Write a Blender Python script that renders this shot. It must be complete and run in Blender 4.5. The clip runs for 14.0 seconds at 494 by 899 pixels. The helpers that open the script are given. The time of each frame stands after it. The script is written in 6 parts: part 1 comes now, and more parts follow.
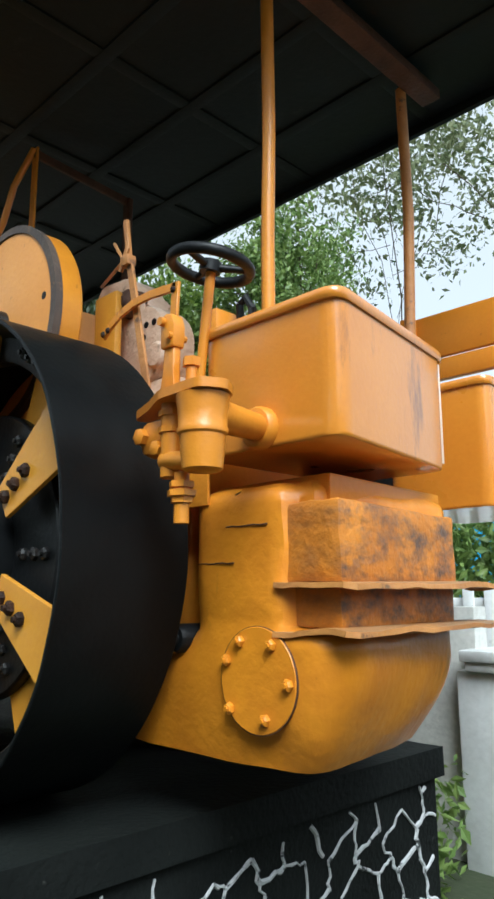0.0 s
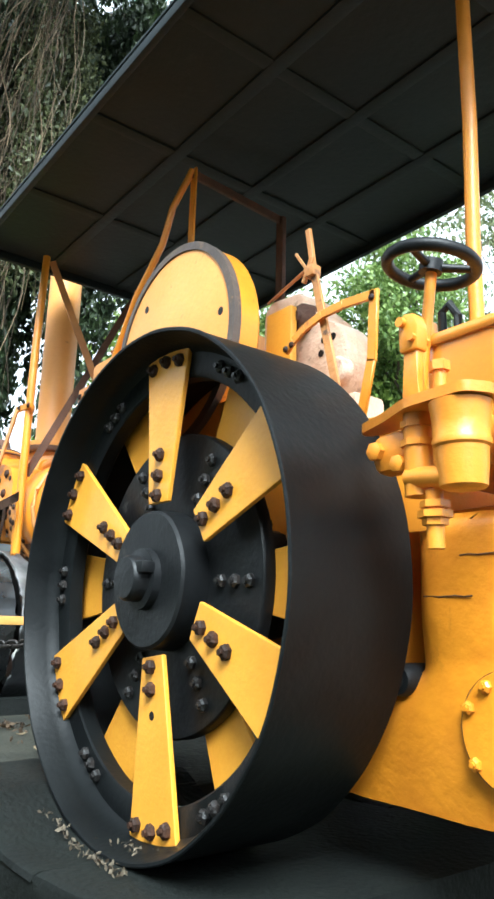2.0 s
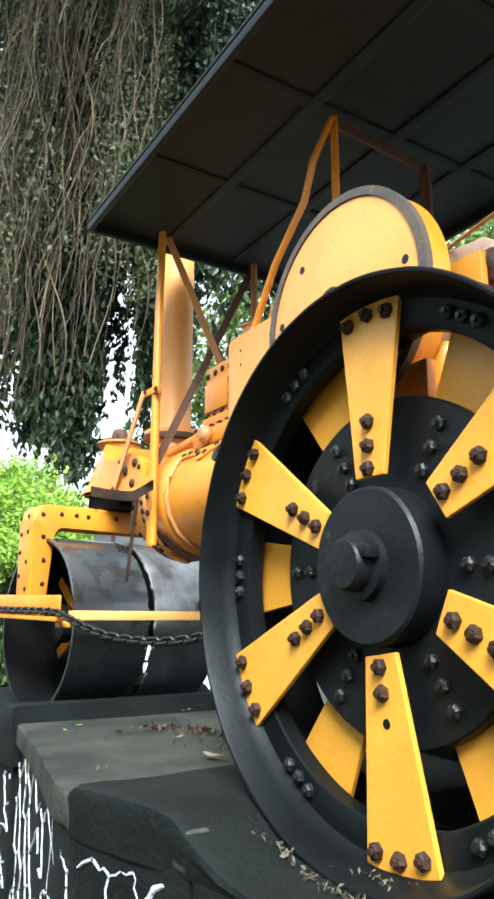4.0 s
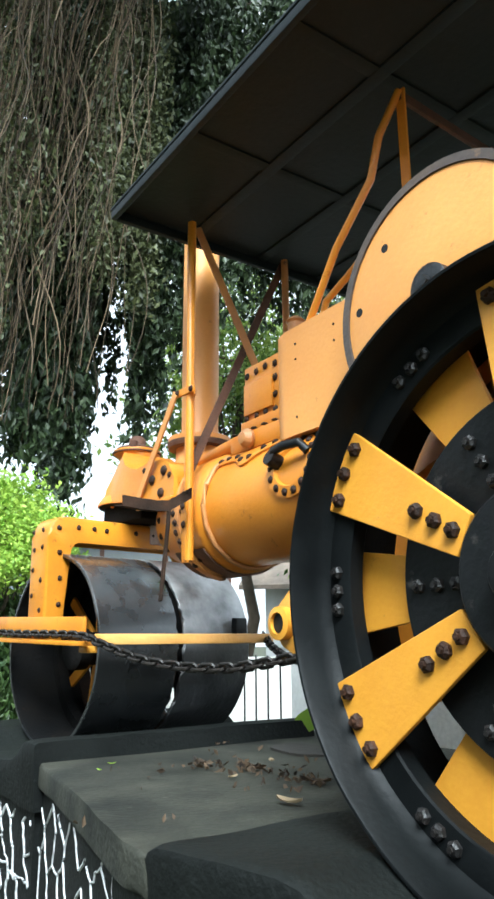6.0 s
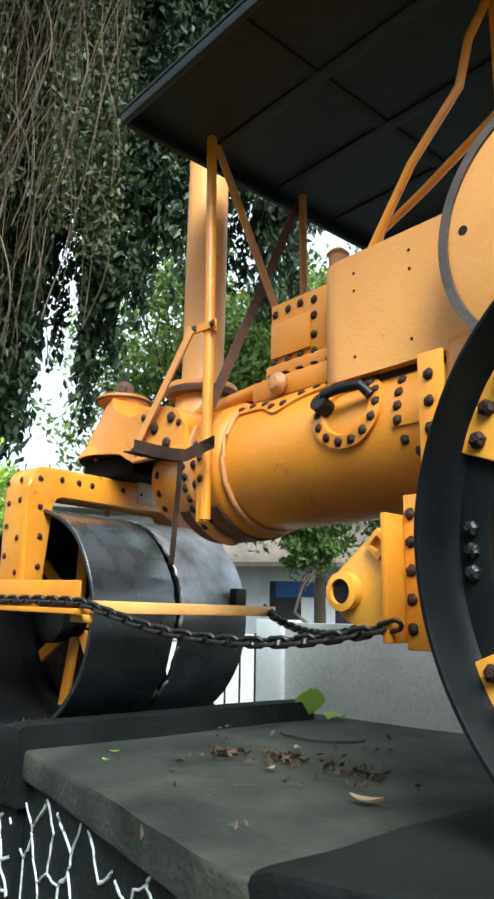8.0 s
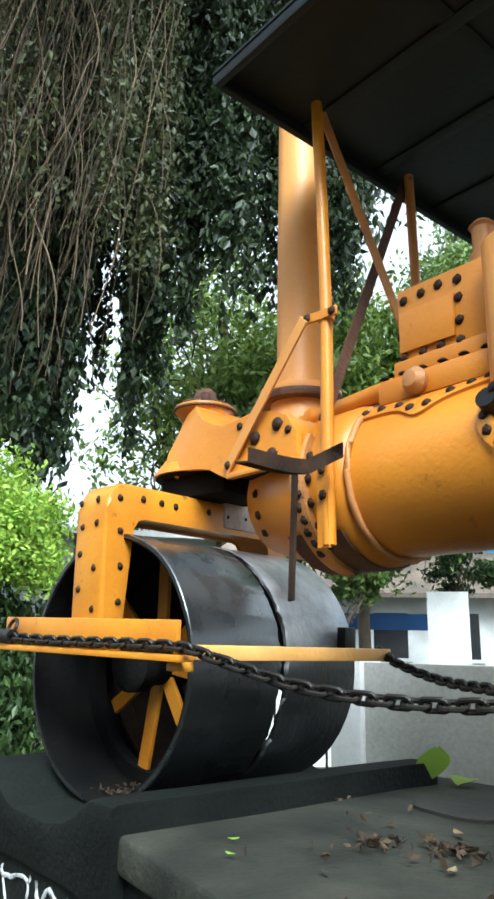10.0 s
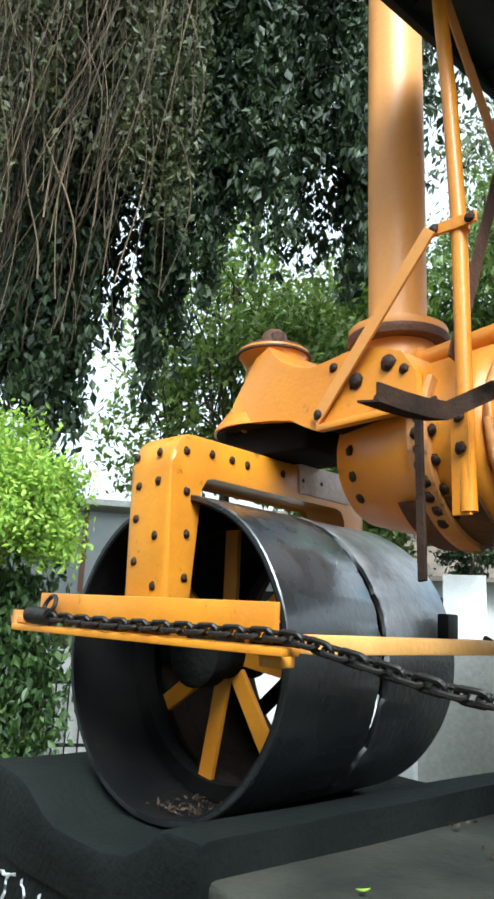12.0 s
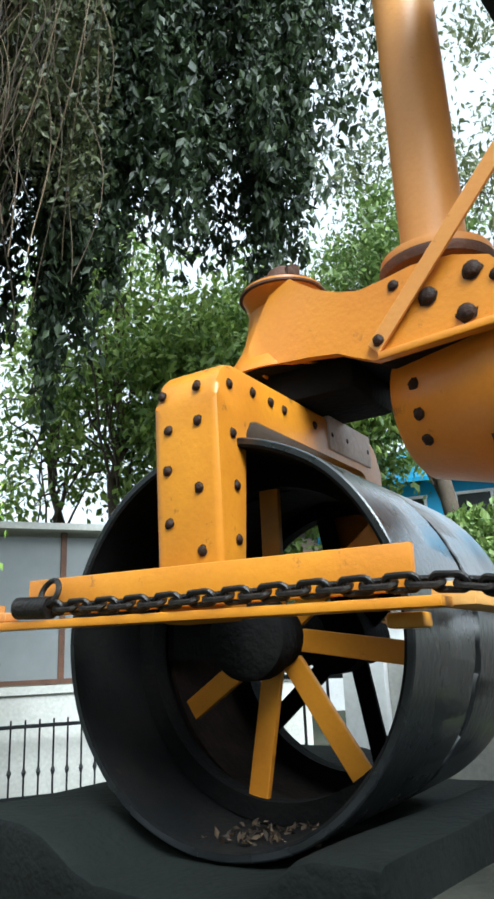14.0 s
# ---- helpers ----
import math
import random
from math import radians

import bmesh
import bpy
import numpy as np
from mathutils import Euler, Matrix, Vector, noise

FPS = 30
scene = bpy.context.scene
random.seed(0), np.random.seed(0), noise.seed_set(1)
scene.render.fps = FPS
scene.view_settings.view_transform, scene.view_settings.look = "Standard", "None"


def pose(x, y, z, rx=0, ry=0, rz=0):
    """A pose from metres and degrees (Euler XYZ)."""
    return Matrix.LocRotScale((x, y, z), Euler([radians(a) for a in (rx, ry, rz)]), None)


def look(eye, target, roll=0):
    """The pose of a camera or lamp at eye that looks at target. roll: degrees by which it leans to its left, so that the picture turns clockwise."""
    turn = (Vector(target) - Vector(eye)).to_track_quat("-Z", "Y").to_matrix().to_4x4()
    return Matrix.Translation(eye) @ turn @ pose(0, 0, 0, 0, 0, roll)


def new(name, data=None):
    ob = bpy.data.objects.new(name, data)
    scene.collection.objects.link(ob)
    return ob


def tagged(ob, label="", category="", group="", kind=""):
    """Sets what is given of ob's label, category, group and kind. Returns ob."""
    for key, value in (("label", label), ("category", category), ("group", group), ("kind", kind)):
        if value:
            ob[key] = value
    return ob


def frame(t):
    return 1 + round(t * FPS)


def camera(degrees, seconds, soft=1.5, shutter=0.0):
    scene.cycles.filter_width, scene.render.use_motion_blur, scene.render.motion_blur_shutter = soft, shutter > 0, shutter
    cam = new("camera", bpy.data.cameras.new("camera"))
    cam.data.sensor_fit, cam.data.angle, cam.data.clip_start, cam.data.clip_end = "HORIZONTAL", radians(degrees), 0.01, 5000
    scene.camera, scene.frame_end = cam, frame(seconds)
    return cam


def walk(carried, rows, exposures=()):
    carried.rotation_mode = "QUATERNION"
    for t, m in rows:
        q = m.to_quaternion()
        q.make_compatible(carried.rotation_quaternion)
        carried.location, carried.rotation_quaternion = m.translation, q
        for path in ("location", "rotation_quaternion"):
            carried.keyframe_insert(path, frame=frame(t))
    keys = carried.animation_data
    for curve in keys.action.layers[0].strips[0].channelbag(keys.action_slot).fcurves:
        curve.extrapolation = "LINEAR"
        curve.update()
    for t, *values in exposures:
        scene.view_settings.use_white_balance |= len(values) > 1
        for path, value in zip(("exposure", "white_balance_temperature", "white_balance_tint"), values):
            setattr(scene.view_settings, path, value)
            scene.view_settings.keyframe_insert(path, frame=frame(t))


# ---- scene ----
cam = camera(37.3, 14.0, 2.8)
PATH = [
    (0, (2.294, -1.041, 0.617), (0.911, 0.35, 1.007), -0.2),
    (0.5, (2.251, -1.073, 0.618), (0.798, 0.243, 1.013), 0.6),
    (1, (2.176, -1.085, 0.616), (0.667, 0.168, 1.002), 1.3),
    (1.5, (2.041, -1.102, 0.614), (0.548, 0.135, 1.104), -0.2),
    (2, (1.943, -1.151, 0.618), (0.398, 0.03, 1.088), 1.5),
    (2.5, (1.84, -1.226, 0.61), (0.284, -0.046, 1.043), -0.3),
    (3, (1.746, -1.283, 0.619), (0.14, -0.153, 0.997), -1.1),
    (3.5, (1.604, -1.288, 0.612), (-0.035, -0.234, 1.064), -1.7),
    (4, (1.46, -1.3, 0.621), (-0.194, -0.267, 1.063), 0.2),
    (4.2, (1.404, -1.307, 0.618), (-0.232, -0.24, 1.047), -0.4),
    (6.3, (0.871, -1.448, 0.622), (-0.702, -0.329, 1.143), -0.5),
    (6.5, (0.802, -1.461, 0.605), (-0.738, -0.301, 1.137), -0.4),
    (7, (0.609, -1.534, 0.611), (-0.878, -0.311, 1.152), -0.0),
    (7.5, (0.449, -1.561, 0.609), (-0.992, -0.245, 1.047), 2.0),
    (8, (0.289, -1.543, 0.588), (-1.174, -0.254, 1.034), 1.0),
    (8.5, (0.108, -1.513, 0.613), (-1.351, -0.244, 1.124), 2.3),
    (9, (-0.047, -1.51, 0.597), (-1.487, -0.23, 1.132), 2.3),
    (9.2, (-0.134, -1.506, 0.6), (-1.612, -0.267, 1.13), 0.8),
    (11.3, (-0.738, -1.417, 0.695), (-2.221, -0.179, 1.211), 1.3),
    (11.5, (-0.842, -1.402, 0.695), (-2.313, -0.156, 1.23), 0.5),
    (12, (-1.008, -1.385, 0.659), (-2.49, -0.126, 1.127), 2.3),
    (12.5, (-1.172, -1.304, 0.619), (-2.63, -0.033, 1.126), -2.0),
    (13, (-1.433, -1.262, 0.603), (-2.86, 0.037, 1.131), 0.1),
    (13.5, (-1.603, -1.317, 0.531), (-2.872, 0.124, 1.09), -3.0),
    (14, (-1.773, -1.409, 0.502), (-2.967, 0.095, 1.059), -2.6),
]
walk(cam, [(t, look(eye, target, roll)) for t, eye, target, roll in PATH],
     [(0.0, 0.36, 5400, 0), (0.6, 0.62, 5400, 0), (1.5, 1.38, 5400, 0), (3.0, 1.63, 5400, 0), (6.5, 1.15, 5400, 0), (9.0, 0.98, 5400, 0), (12.0, 0.98, 5400, 0), (14.0, 0.76, 5400, 0)])

# ---- light ----
world = bpy.data.worlds.new("sky")
scene.world = world
world.use_nodes = True
wn = world.node_tree
sky = wn.nodes.new("ShaderNodeTexSky")
sky.sky_type = "NISHITA"
sky.sun_disc = False
sky.sun_elevation = radians(47)
sky.sun_rotation = radians(124)
sky.air_density = 1.0
sky.dust_density = 6.0
sky.ozone_density = 1.0
wn.nodes["Background"].inputs["Strength"].default_value = 0.13
haze = wn.nodes.new("ShaderNodeHueSaturation")   # thin overcast: the blue is washed out
haze.inputs["Saturation"].default_value = 0.35
wn.links.new(sky.outputs[0], haze.inputs["Color"])
veil = wn.nodes.new("ShaderNodeMix")              # even layer of bright cloud
veil.data_type = "RGBA"
veil.inputs["Factor"].default_value = 0.5
veil.inputs["B"].default_value = (8.9, 8.5, 8.15, 1)
wn.links.new(haze.outputs[0], veil.inputs["A"])
wn.links.new(veil.outputs["Result"], wn.nodes["Background"].inputs["Color"])

sun_data = bpy.data.lights.new("sun", "SUN")
sun_data.energy = 3.6
sun_data.angle = radians(30)
sun_data.color = (1.0, 0.95, 0.88)
sun = new("sun", sun_data)
sun.matrix_world = look((8.5, -5.0, 11.5), (0, 0.7, 0.5))


# ---- materials ----
def material(name, base, second=None, rough=0.5, metal=0.0, grain=30.0, blotch=3.0, bump=0.15, spots=None, spot_amount=0.0, coat=0.0, spot_scale=9.0, vary=0.0, rough_var=0.12, stretch=(1, 1, 1), soft=0.06, dust_sheen=None, dust_sheen_from=0.35, rear=None, spec=0.5):
    """Paint, stone or metal: two scales of colour change, grain relief, and stains with a shape of their own."""
    m = bpy.data.materials.new(name)
    m.use_nodes = True
    n, l = m.node_tree.nodes, m.node_tree.links
    b = n["Principled BSDF"]
    second = second or tuple(c * 0.8 for c in base)
    tc = n.new("ShaderNodeTexCoord")
    big = n.new("ShaderNodeTexNoise")
    big.inputs["Scale"].default_value, big.inputs["Detail"].default_value = blotch, 6
    fine = n.new("ShaderNodeTexNoise")
    fine.inputs["Scale"].default_value, fine.inputs["Detail"].default_value = grain, 8
    for t in (big, fine):
        l.new(tc.outputs["Object"], t.inputs["Vector"])
    ramp = n.new("ShaderNodeValToRGB")
    ramp.color_ramp.elements[0].position, ramp.color_ramp.elements[1].position = 0.35, 0.7
    ramp.color_ramp.elements[0].color, ramp.color_ramp.elements[1].color = (*base, 1), (*second, 1)
    l.new(big.outputs["Fac"], ramp.inputs["Fac"])
    mix = n.new("ShaderNodeMix")
    mix.data_type, mix.blend_type = "RGBA", "OVERLAY"
    mix.inputs["Factor"].default_value = 0.35 if rough > 0.55 else 0.12
    l.new(ramp.outputs["Color"], mix.inputs["A"])
    l.new(fine.outputs["Color"], mix.inputs["B"])
    bw = n.new("ShaderNodeRGBToBW")
    l.new(fine.outputs["Color"], bw.inputs[0])
    l.new(bw.outputs[0], mix.inputs["B"])
    colour = mix.outputs["Result"]
    if vary:
        info = n.new("ShaderNodeObjectInfo")
        hsv = n.new("ShaderNodeHueSaturation")
        mr = n.new("ShaderNodeMapRange")
        mr.inputs["To Min"].default_value, mr.inputs["To Max"].default_value = 1 - vary, 1 + vary
        l.new(info.outputs["Random"], mr.inputs["Value"])
        l.new(mr.outputs[0], hsv.inputs["Value"])
        l.new(colour, hsv.inputs["Color"])
        colour = hsv.outputs["Color"]
    if spots:
        st = n.new("ShaderNodeTexNoise")
        st.inputs["Scale"].default_value, st.inputs["Detail"].default_value, st.inputs["Roughness"].default_value = spot_scale, 10, 0.7
        mp = n.new("ShaderNodeMapping")
        mp.inputs["Scale"].default_value = stretch
        l.new(tc.outputs["Object"], mp.inputs["Vector"])
        l.new(mp.outputs[0], st.inputs["Vector"])
        sr = n.new("ShaderNodeMapRange")
        sr.inputs["From Min"].default_value, sr.inputs["From Max"].default_value = 0.68 - spot_amount * 0.3, 0.68 + soft - spot_amount * 0.3
        l.new(st.outputs["Fac"], sr.inputs["Value"])
        sm = n.new("ShaderNodeMix")
        sm.data_type = "RGBA"
        sm.inputs["B"].default_value = (*spots, 1)
        amount = sr.outputs[0]
        if rear is not None:
            # the weathered end of the machine alone
            side = n.new("ShaderNodeSeparateXYZ")
            l.new(n.new("ShaderNodeNewGeometry").outputs["Normal"], side.inputs[0])
            end = n.new("ShaderNodeMapRange")
            end.inputs["From Min"].default_value, end.inputs["From Max"].default_value = rear, 0.9
            l.new(side.outputs["X"], end.inputs["Value"])
            both = n.new("ShaderNodeMath")
            both.operation = "MULTIPLY"
            l.new(amount, both.inputs[0])
            l.new(end.outputs[0], both.inputs[1])
            amount = both.outputs[0]
        l.new(amount, sm.inputs["Factor"])
        l.new(colour, sm.inputs["A"])
        colour = sm.outputs["Result"]
    if dust_sheen:
        # dirt settled on upper sides; for the drums, painted-in sky sheen
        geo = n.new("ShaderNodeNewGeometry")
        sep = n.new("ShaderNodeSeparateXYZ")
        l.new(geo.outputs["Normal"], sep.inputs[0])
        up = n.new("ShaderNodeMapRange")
        up.inputs["From Min"].default_value, up.inputs["From Max"].default_value = dust_sheen_from, dust_sheen_from + 0.6
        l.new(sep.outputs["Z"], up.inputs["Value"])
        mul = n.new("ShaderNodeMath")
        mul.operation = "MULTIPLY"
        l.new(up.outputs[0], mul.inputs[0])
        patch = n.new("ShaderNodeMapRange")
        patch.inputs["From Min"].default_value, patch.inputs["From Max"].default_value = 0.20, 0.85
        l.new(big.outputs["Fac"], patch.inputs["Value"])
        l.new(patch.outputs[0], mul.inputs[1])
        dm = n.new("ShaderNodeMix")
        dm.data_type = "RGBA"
        dm.inputs["B"].default_value = (*dust_sheen, 1)
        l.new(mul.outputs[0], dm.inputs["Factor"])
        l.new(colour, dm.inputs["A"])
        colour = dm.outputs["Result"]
    l.new(colour, b.inputs["Base Color"])
    rr = n.new("ShaderNodeMapRange")
    rr.inputs["To Min"].default_value, rr.inputs["To Max"].default_value = max(0.05, rough - rough_var), min(1, rough + rough_var)
    l.new(big.outputs["Fac"], rr.inputs["Value"])
    l.new(rr.outputs[0], b.inputs["Roughness"])
    b.inputs["Metallic"].default_value = metal
    b.inputs["Specular IOR Level"].default_value = spec
    b.inputs["Coat Weight"].default_value = coat
    b.inputs["Coat Roughness"].default_value = 0.25
    bp = n.new("ShaderNodeBump")
    bp.inputs["Strength"].default_value, bp.inputs["Distance"].default_value = bump, 0.01
    add = n.new("ShaderNodeMath")
    add.operation = "ADD"
    l.new(fine.outputs["Fac"], add.inputs[0])
    l.new(big.outputs["Fac"], add.inputs[1])
    l.new(add.outputs[0], bp.inputs["Height"])
    l.new(bp.outputs[0], b.inputs["Normal"])
    return m


def leaf_material(name, dark, light, gloss=0.45):
    m = bpy.data.materials.new(name)
    m.use_nodes = True
    n, l = m.node_tree.nodes, m.node_tree.links
    b = n["Principled BSDF"]
    geo = n.new("ShaderNodeNewGeometry")
    ramp = n.new("ShaderNodeValToRGB")
    ramp.color_ramp.elements[0].color, ramp.color_ramp.elements[1].color = (*dark, 1), (*light, 1)
    l.new(geo.outputs["Random Per Island"], ramp.inputs["Fac"])
    l.new(ramp.outputs["Color"], b.inputs["Base Color"])
    b.inputs["Roughness"].default_value = gloss
    tr = n.new("ShaderNodeBsdfTranslucent")
    l.new(ramp.outputs["Color"], tr.inputs["Color"])
    mx = n.new("ShaderNodeMixShader")
    mx.inputs[0].default_value = 0.3
    l.new(b.outputs[0], mx.inputs[1])
    l.new(tr.outputs[0], mx.inputs[2])
    l.new(mx.outputs[0], n["Material Output"].inputs[0])
    return m


ORANGE = material("orange_paint", (0.64, 0.243, 0.0135), (0.55, 0.190, 0.011), 0.40, 0, 60, 2.5, 0.14, (0.20, 0.068, 0.016), 0.18, 0.06, 11, soft=0.12, spec=0.5)
# lit copy of the orange: the sky's pale cast put into the paint
ORANGE_SKYLIT = material("skylit_orange_paint", (0.68, 0.300, 0.065), (0.60, 0.245, 0.048), 0.48, 0, 60, 2.0, 0.12, (0.26, 0.095, 0.025), 0.14, 0.05, 12, soft=0.12, spec=0.5)
MOSSY = material("mossy_render", (0.13, 0.13, 0.11), (0.07, 0.075, 0.058), 0.9, 0, 20, 1.5, 0.4)
ASH_PAINT = material("mottled_orange_paint", (0.68, 0.252, 0.011), (0.54, 0.178, 0.009), 0.36, 0, 34, 5.0, 0.30, (0.20, 0.056, 0.010), 0.20, 0.1, 7, stretch=(1.0, 1.0, 0.6), soft=0.20, spec=0.5)
TANK = material("streaked_orange_paint", (0.68, 0.258, 0.022), (0.60, 0.208, 0.016), 0.30, 0, 60, 2.5, 0.08, (0.20, 0.075, 0.030), 0.34, 0.5, 5, stretch=(1.6, 1.6, 0.4), soft=0.16, rear=0.5, spec=0.5)
TANK.node_tree.nodes["Principled BSDF"].inputs["Coat Weight"].default_value = 0.9
TANK.node_tree.nodes["Principled BSDF"].inputs["Coat Roughness"].default_value = 0.12
ORANGE_WORN = material("worn_orange_paint", (0.528, 0.232, 0.056), (0.368, 0.16, 0.056), 0.5, 0, 40, 5, 0.4, (0.13, 0.07, 0.04), 0.30, 0.0, 10, dust_sheen=(0.30, 0.20, 0.11))
PEELING = material("peeling_orange_paint", (0.60, 0.215, 0.016), (0.44, 0.145, 0.014), 0.50, 0, 40, 6, 0.6, (0.11, 0.062, 0.042), 0.80, 0.0, 9, stretch=(1, 1, 2.0), soft=0.22, rear=-0.8)
YELLOW = material("yellow_paint", (0.68, 0.318, 0.030), (0.60, 0.258, 0.020), 0.40, 0, 70, 4, 0.12, (0.26, 0.11, 0.03), 0.10, 0.15, vary=0.06, soft=0.1, spec=0.5)
AMBER = material("amber_paint", (0.62, 0.250, 0.014), (0.50, 0.182, 0.012), 0.38, 0, 70, 5, 0.12, (0.16, 0.065, 0.022), 0.24, 0.1, 13, vary=0.05, soft=0.09, spec=0.45)
BLACK = material("black_paint", (0.004125, 0.00465, 0.0051), (0.00825, 0.009, 0.00975), 0.46, 0, 50, 4, 0.20, (0.05, 0.045, 0.04), 0.08, 0.0, spec=0.26)
WHEEL = material("wheel_black_paint", (0.00375, 0.00435, 0.00465), (0.0075, 0.008625, 0.009), 0.42, 0, 50, 5, 0.14, (0.03, 0.03, 0.03), 0.12, 0.0, 7, dust_sheen=(0.005, 0.006, 0.0057), soft=0.15, spec=0.11)
BLACK_WORN = material("worn_black_paint", (0.006, 0.00675, 0.0075), (0.015, 0.0165, 0.018), 0.45, 0, 40, 3, 0.4, (0.16, 0.16, 0.16), 0.08, 0.0, 7, spec=0.35)
# near-black with rust flecks; puts the shade of hollows into the colour
SHADE_BLACK = material("shade_black", (0.0035, 0.0037, 0.004), (0.008, 0.007, 0.006), 0.85, 0, 50, 6, 0.5, (0.05, 0.025, 0.015), 0.16, 0.0, 8, soft=0.12, spec=0.12)
# far drum: scuffs, plus sky sheen painted white on the upper tread
DRUM_SHEEN = material("worn_sheen_drum", (0.02, 0.021, 0.022), (0.05, 0.052, 0.055), 0.34, 0, 40, 6, 0.45, (0.20, 0.20, 0.20), 0.25, 0.7, 7, stretch=(0.7, 1.6, 0.7), soft=0.22, dust_sheen=(0.95, 0.96, 0.97), dust_sheen_from=-0.05)
DUSTY = material("dusty_orange_iron", (0.66, 0.46, 0.33), (0.50, 0.32, 0.20), 0.6, 0, 40, 7, 0.6, (0.12, 0.065, 0.04), 0.26, 0.0, 10, soft=0.14, dust_sheen=(0.70, 0.60, 0.50))
# near drum: scuffs, plus a fainter painted sheen on top
DRUM = material("scuffed_drum_paint", (0.0085, 0.00935, 0.0102), (0.0187, 0.0204, 0.0221), 0.28, 0, 40, 7, 0.20, (0.10, 0.10, 0.105), 0.16, 0.7, 6, stretch=(0.7, 1.6, 0.7), soft=0.24, dust_sheen=(0.075, 0.082, 0.086), dust_sheen_from=0.10)
EDGE_BROWN = material("worn_brown_edge", (0.060, 0.045, 0.038), (0.10, 0.07, 0.052), 0.6, 0, 40, 6, 0.4, (0.30, 0.17, 0.08), 0.16, 0.0, 9, soft=0.12)
BOLT = material("rusty_bolt", (0.0150, 0.0085, 0.0060), (0.050, 0.0210, 0.0100), 0.62, 0.0, 90, 20, 0.5, vary=0.35, spec=0.22)
BOLT_BLACK = material("black_bolt", (0.0075, 0.0075, 0.0075), (0.021, 0.0165, 0.01425), 0.45, 0.1, 90, 20, 0.4, vary=0.3)
DARK_RUST = material("dark_sooty_rust", (0.034, 0.019, 0.012), (0.012, 0.009, 0.007), 0.85, 0, 50, 6, 0.5, (0.07, 0.032, 0.016), 0.3, 0.0, 8, soft=0.15, spec=0.12)
RUST = material("rusted_iron", (0.1105, 0.04675, 0.02295), (0.0595, 0.0272, 0.0153), 0.7, 0.1, 60, 6, 0.5)
ROOF = material("dark_roof_sheet", (0.0045, 0.0078, 0.0088), (0.0095, 0.0145, 0.0160), 0.6, 0, 30, 2, 0.25, (0.05, 0.05, 0.048), 0.10, 0, 4, soft=0.2, spec=0.25)
CONCRETE = material("black_painted_concrete", (0.0040, 0.0049, 0.0045), (0.0090, 0.0105, 0.0095), 0.70, 0, 45, 3, 0.6, (0.17, 0.17, 0.15), 0.10, 0, 16, dust_sheen=(0.0075, 0.0095, 0.0080), soft=0.10, spec=0.16)
PLATFORM = material("weathered_concrete", (0.042, 0.042, 0.031), (0.0095, 0.0110, 0.0082), 0.82, 0, 40, 3.2, 0.7, (0.17, 0.155, 0.13), 0.14, 0, 7, soft=0.14, spec=0.3)
# orange made paler to paint the glare on the cross bar
GLARE_ORANGE = material("glare_orange_paint", (0.74, 0.40, 0.12), (0.68, 0.33, 0.07), 0.5, 0, 40, 5, 0.3, (0.30, 0.14, 0.06), 0.12, 0.0, 8, soft=0.15)
DIRTY_WHITE = material("stained_white_paint", (0.62, 0.52, 0.46), (0.45, 0.33, 0.26), 0.6, 0, 40, 9, 0.4, (0.16, 0.09, 0.06), 0.25, 0.0, 14, soft=0.15)
WHITE_LINE = material("white_painted_line", (0.52, 0.53, 0.53), (0.40, 0.40, 0.40), 0.7, 0, 60, 8, 0.3, (0.03, 0.034, 0.034), 0.45, 0, 30)
WALL = material("grey_plaster_wall", (0.54, 0.53, 0.49), (0.42, 0.41, 0.37), 0.85, 0, 30, 1.2, 0.3, (0.25, 0.24, 0.21), 0.08, 0, 2)
WHITE = material("white_paint", (0.75, 0.75, 0.74), (0.6, 0.6, 0.58), 0.7, 0, 30, 2, 0.2, (0.4, 0.38, 0.33), 0.05, 0, 3)
CHAIN = material("dark_chain_iron", (0.012, 0.01125, 0.0105), (0.03, 0.024, 0.0195), 0.42, 0.5, 80, 20, 0.4)
GRASS = material("grassy_ground", (0.030, 0.044, 0.015), (0.052, 0.042, 0.028), 0.95, 0, 20, 1, 0.6)
SOIL = material("bare_soil", (0.035, 0.030, 0.024), (0.022, 0.020, 0.016), 0.95, 0, 20, 1.5, 0.6)


# ---- mesh helpers ----
def mesh_of(name, bm, mat, smooth=False):
    me = bpy.data.meshes.new(name)
    bmesh.ops.recalc_face_normals(bm, faces=bm.faces)
    bm.to_mesh(me)
    bm.free()
    me.materials.append(mat)
    if smooth:
        for p in me.polygons:
            p.use_smooth = True
        me.set_sharp_from_angle(angle=radians(38))
    return me


def part(name, bm, mat, parent=None, label="", smooth=True):
    ob = new(name, mesh_of(name, bm, mat, smooth))
    if parent:
        ob.parent = parent
    if label:
        ob["label"] = label
    return ob


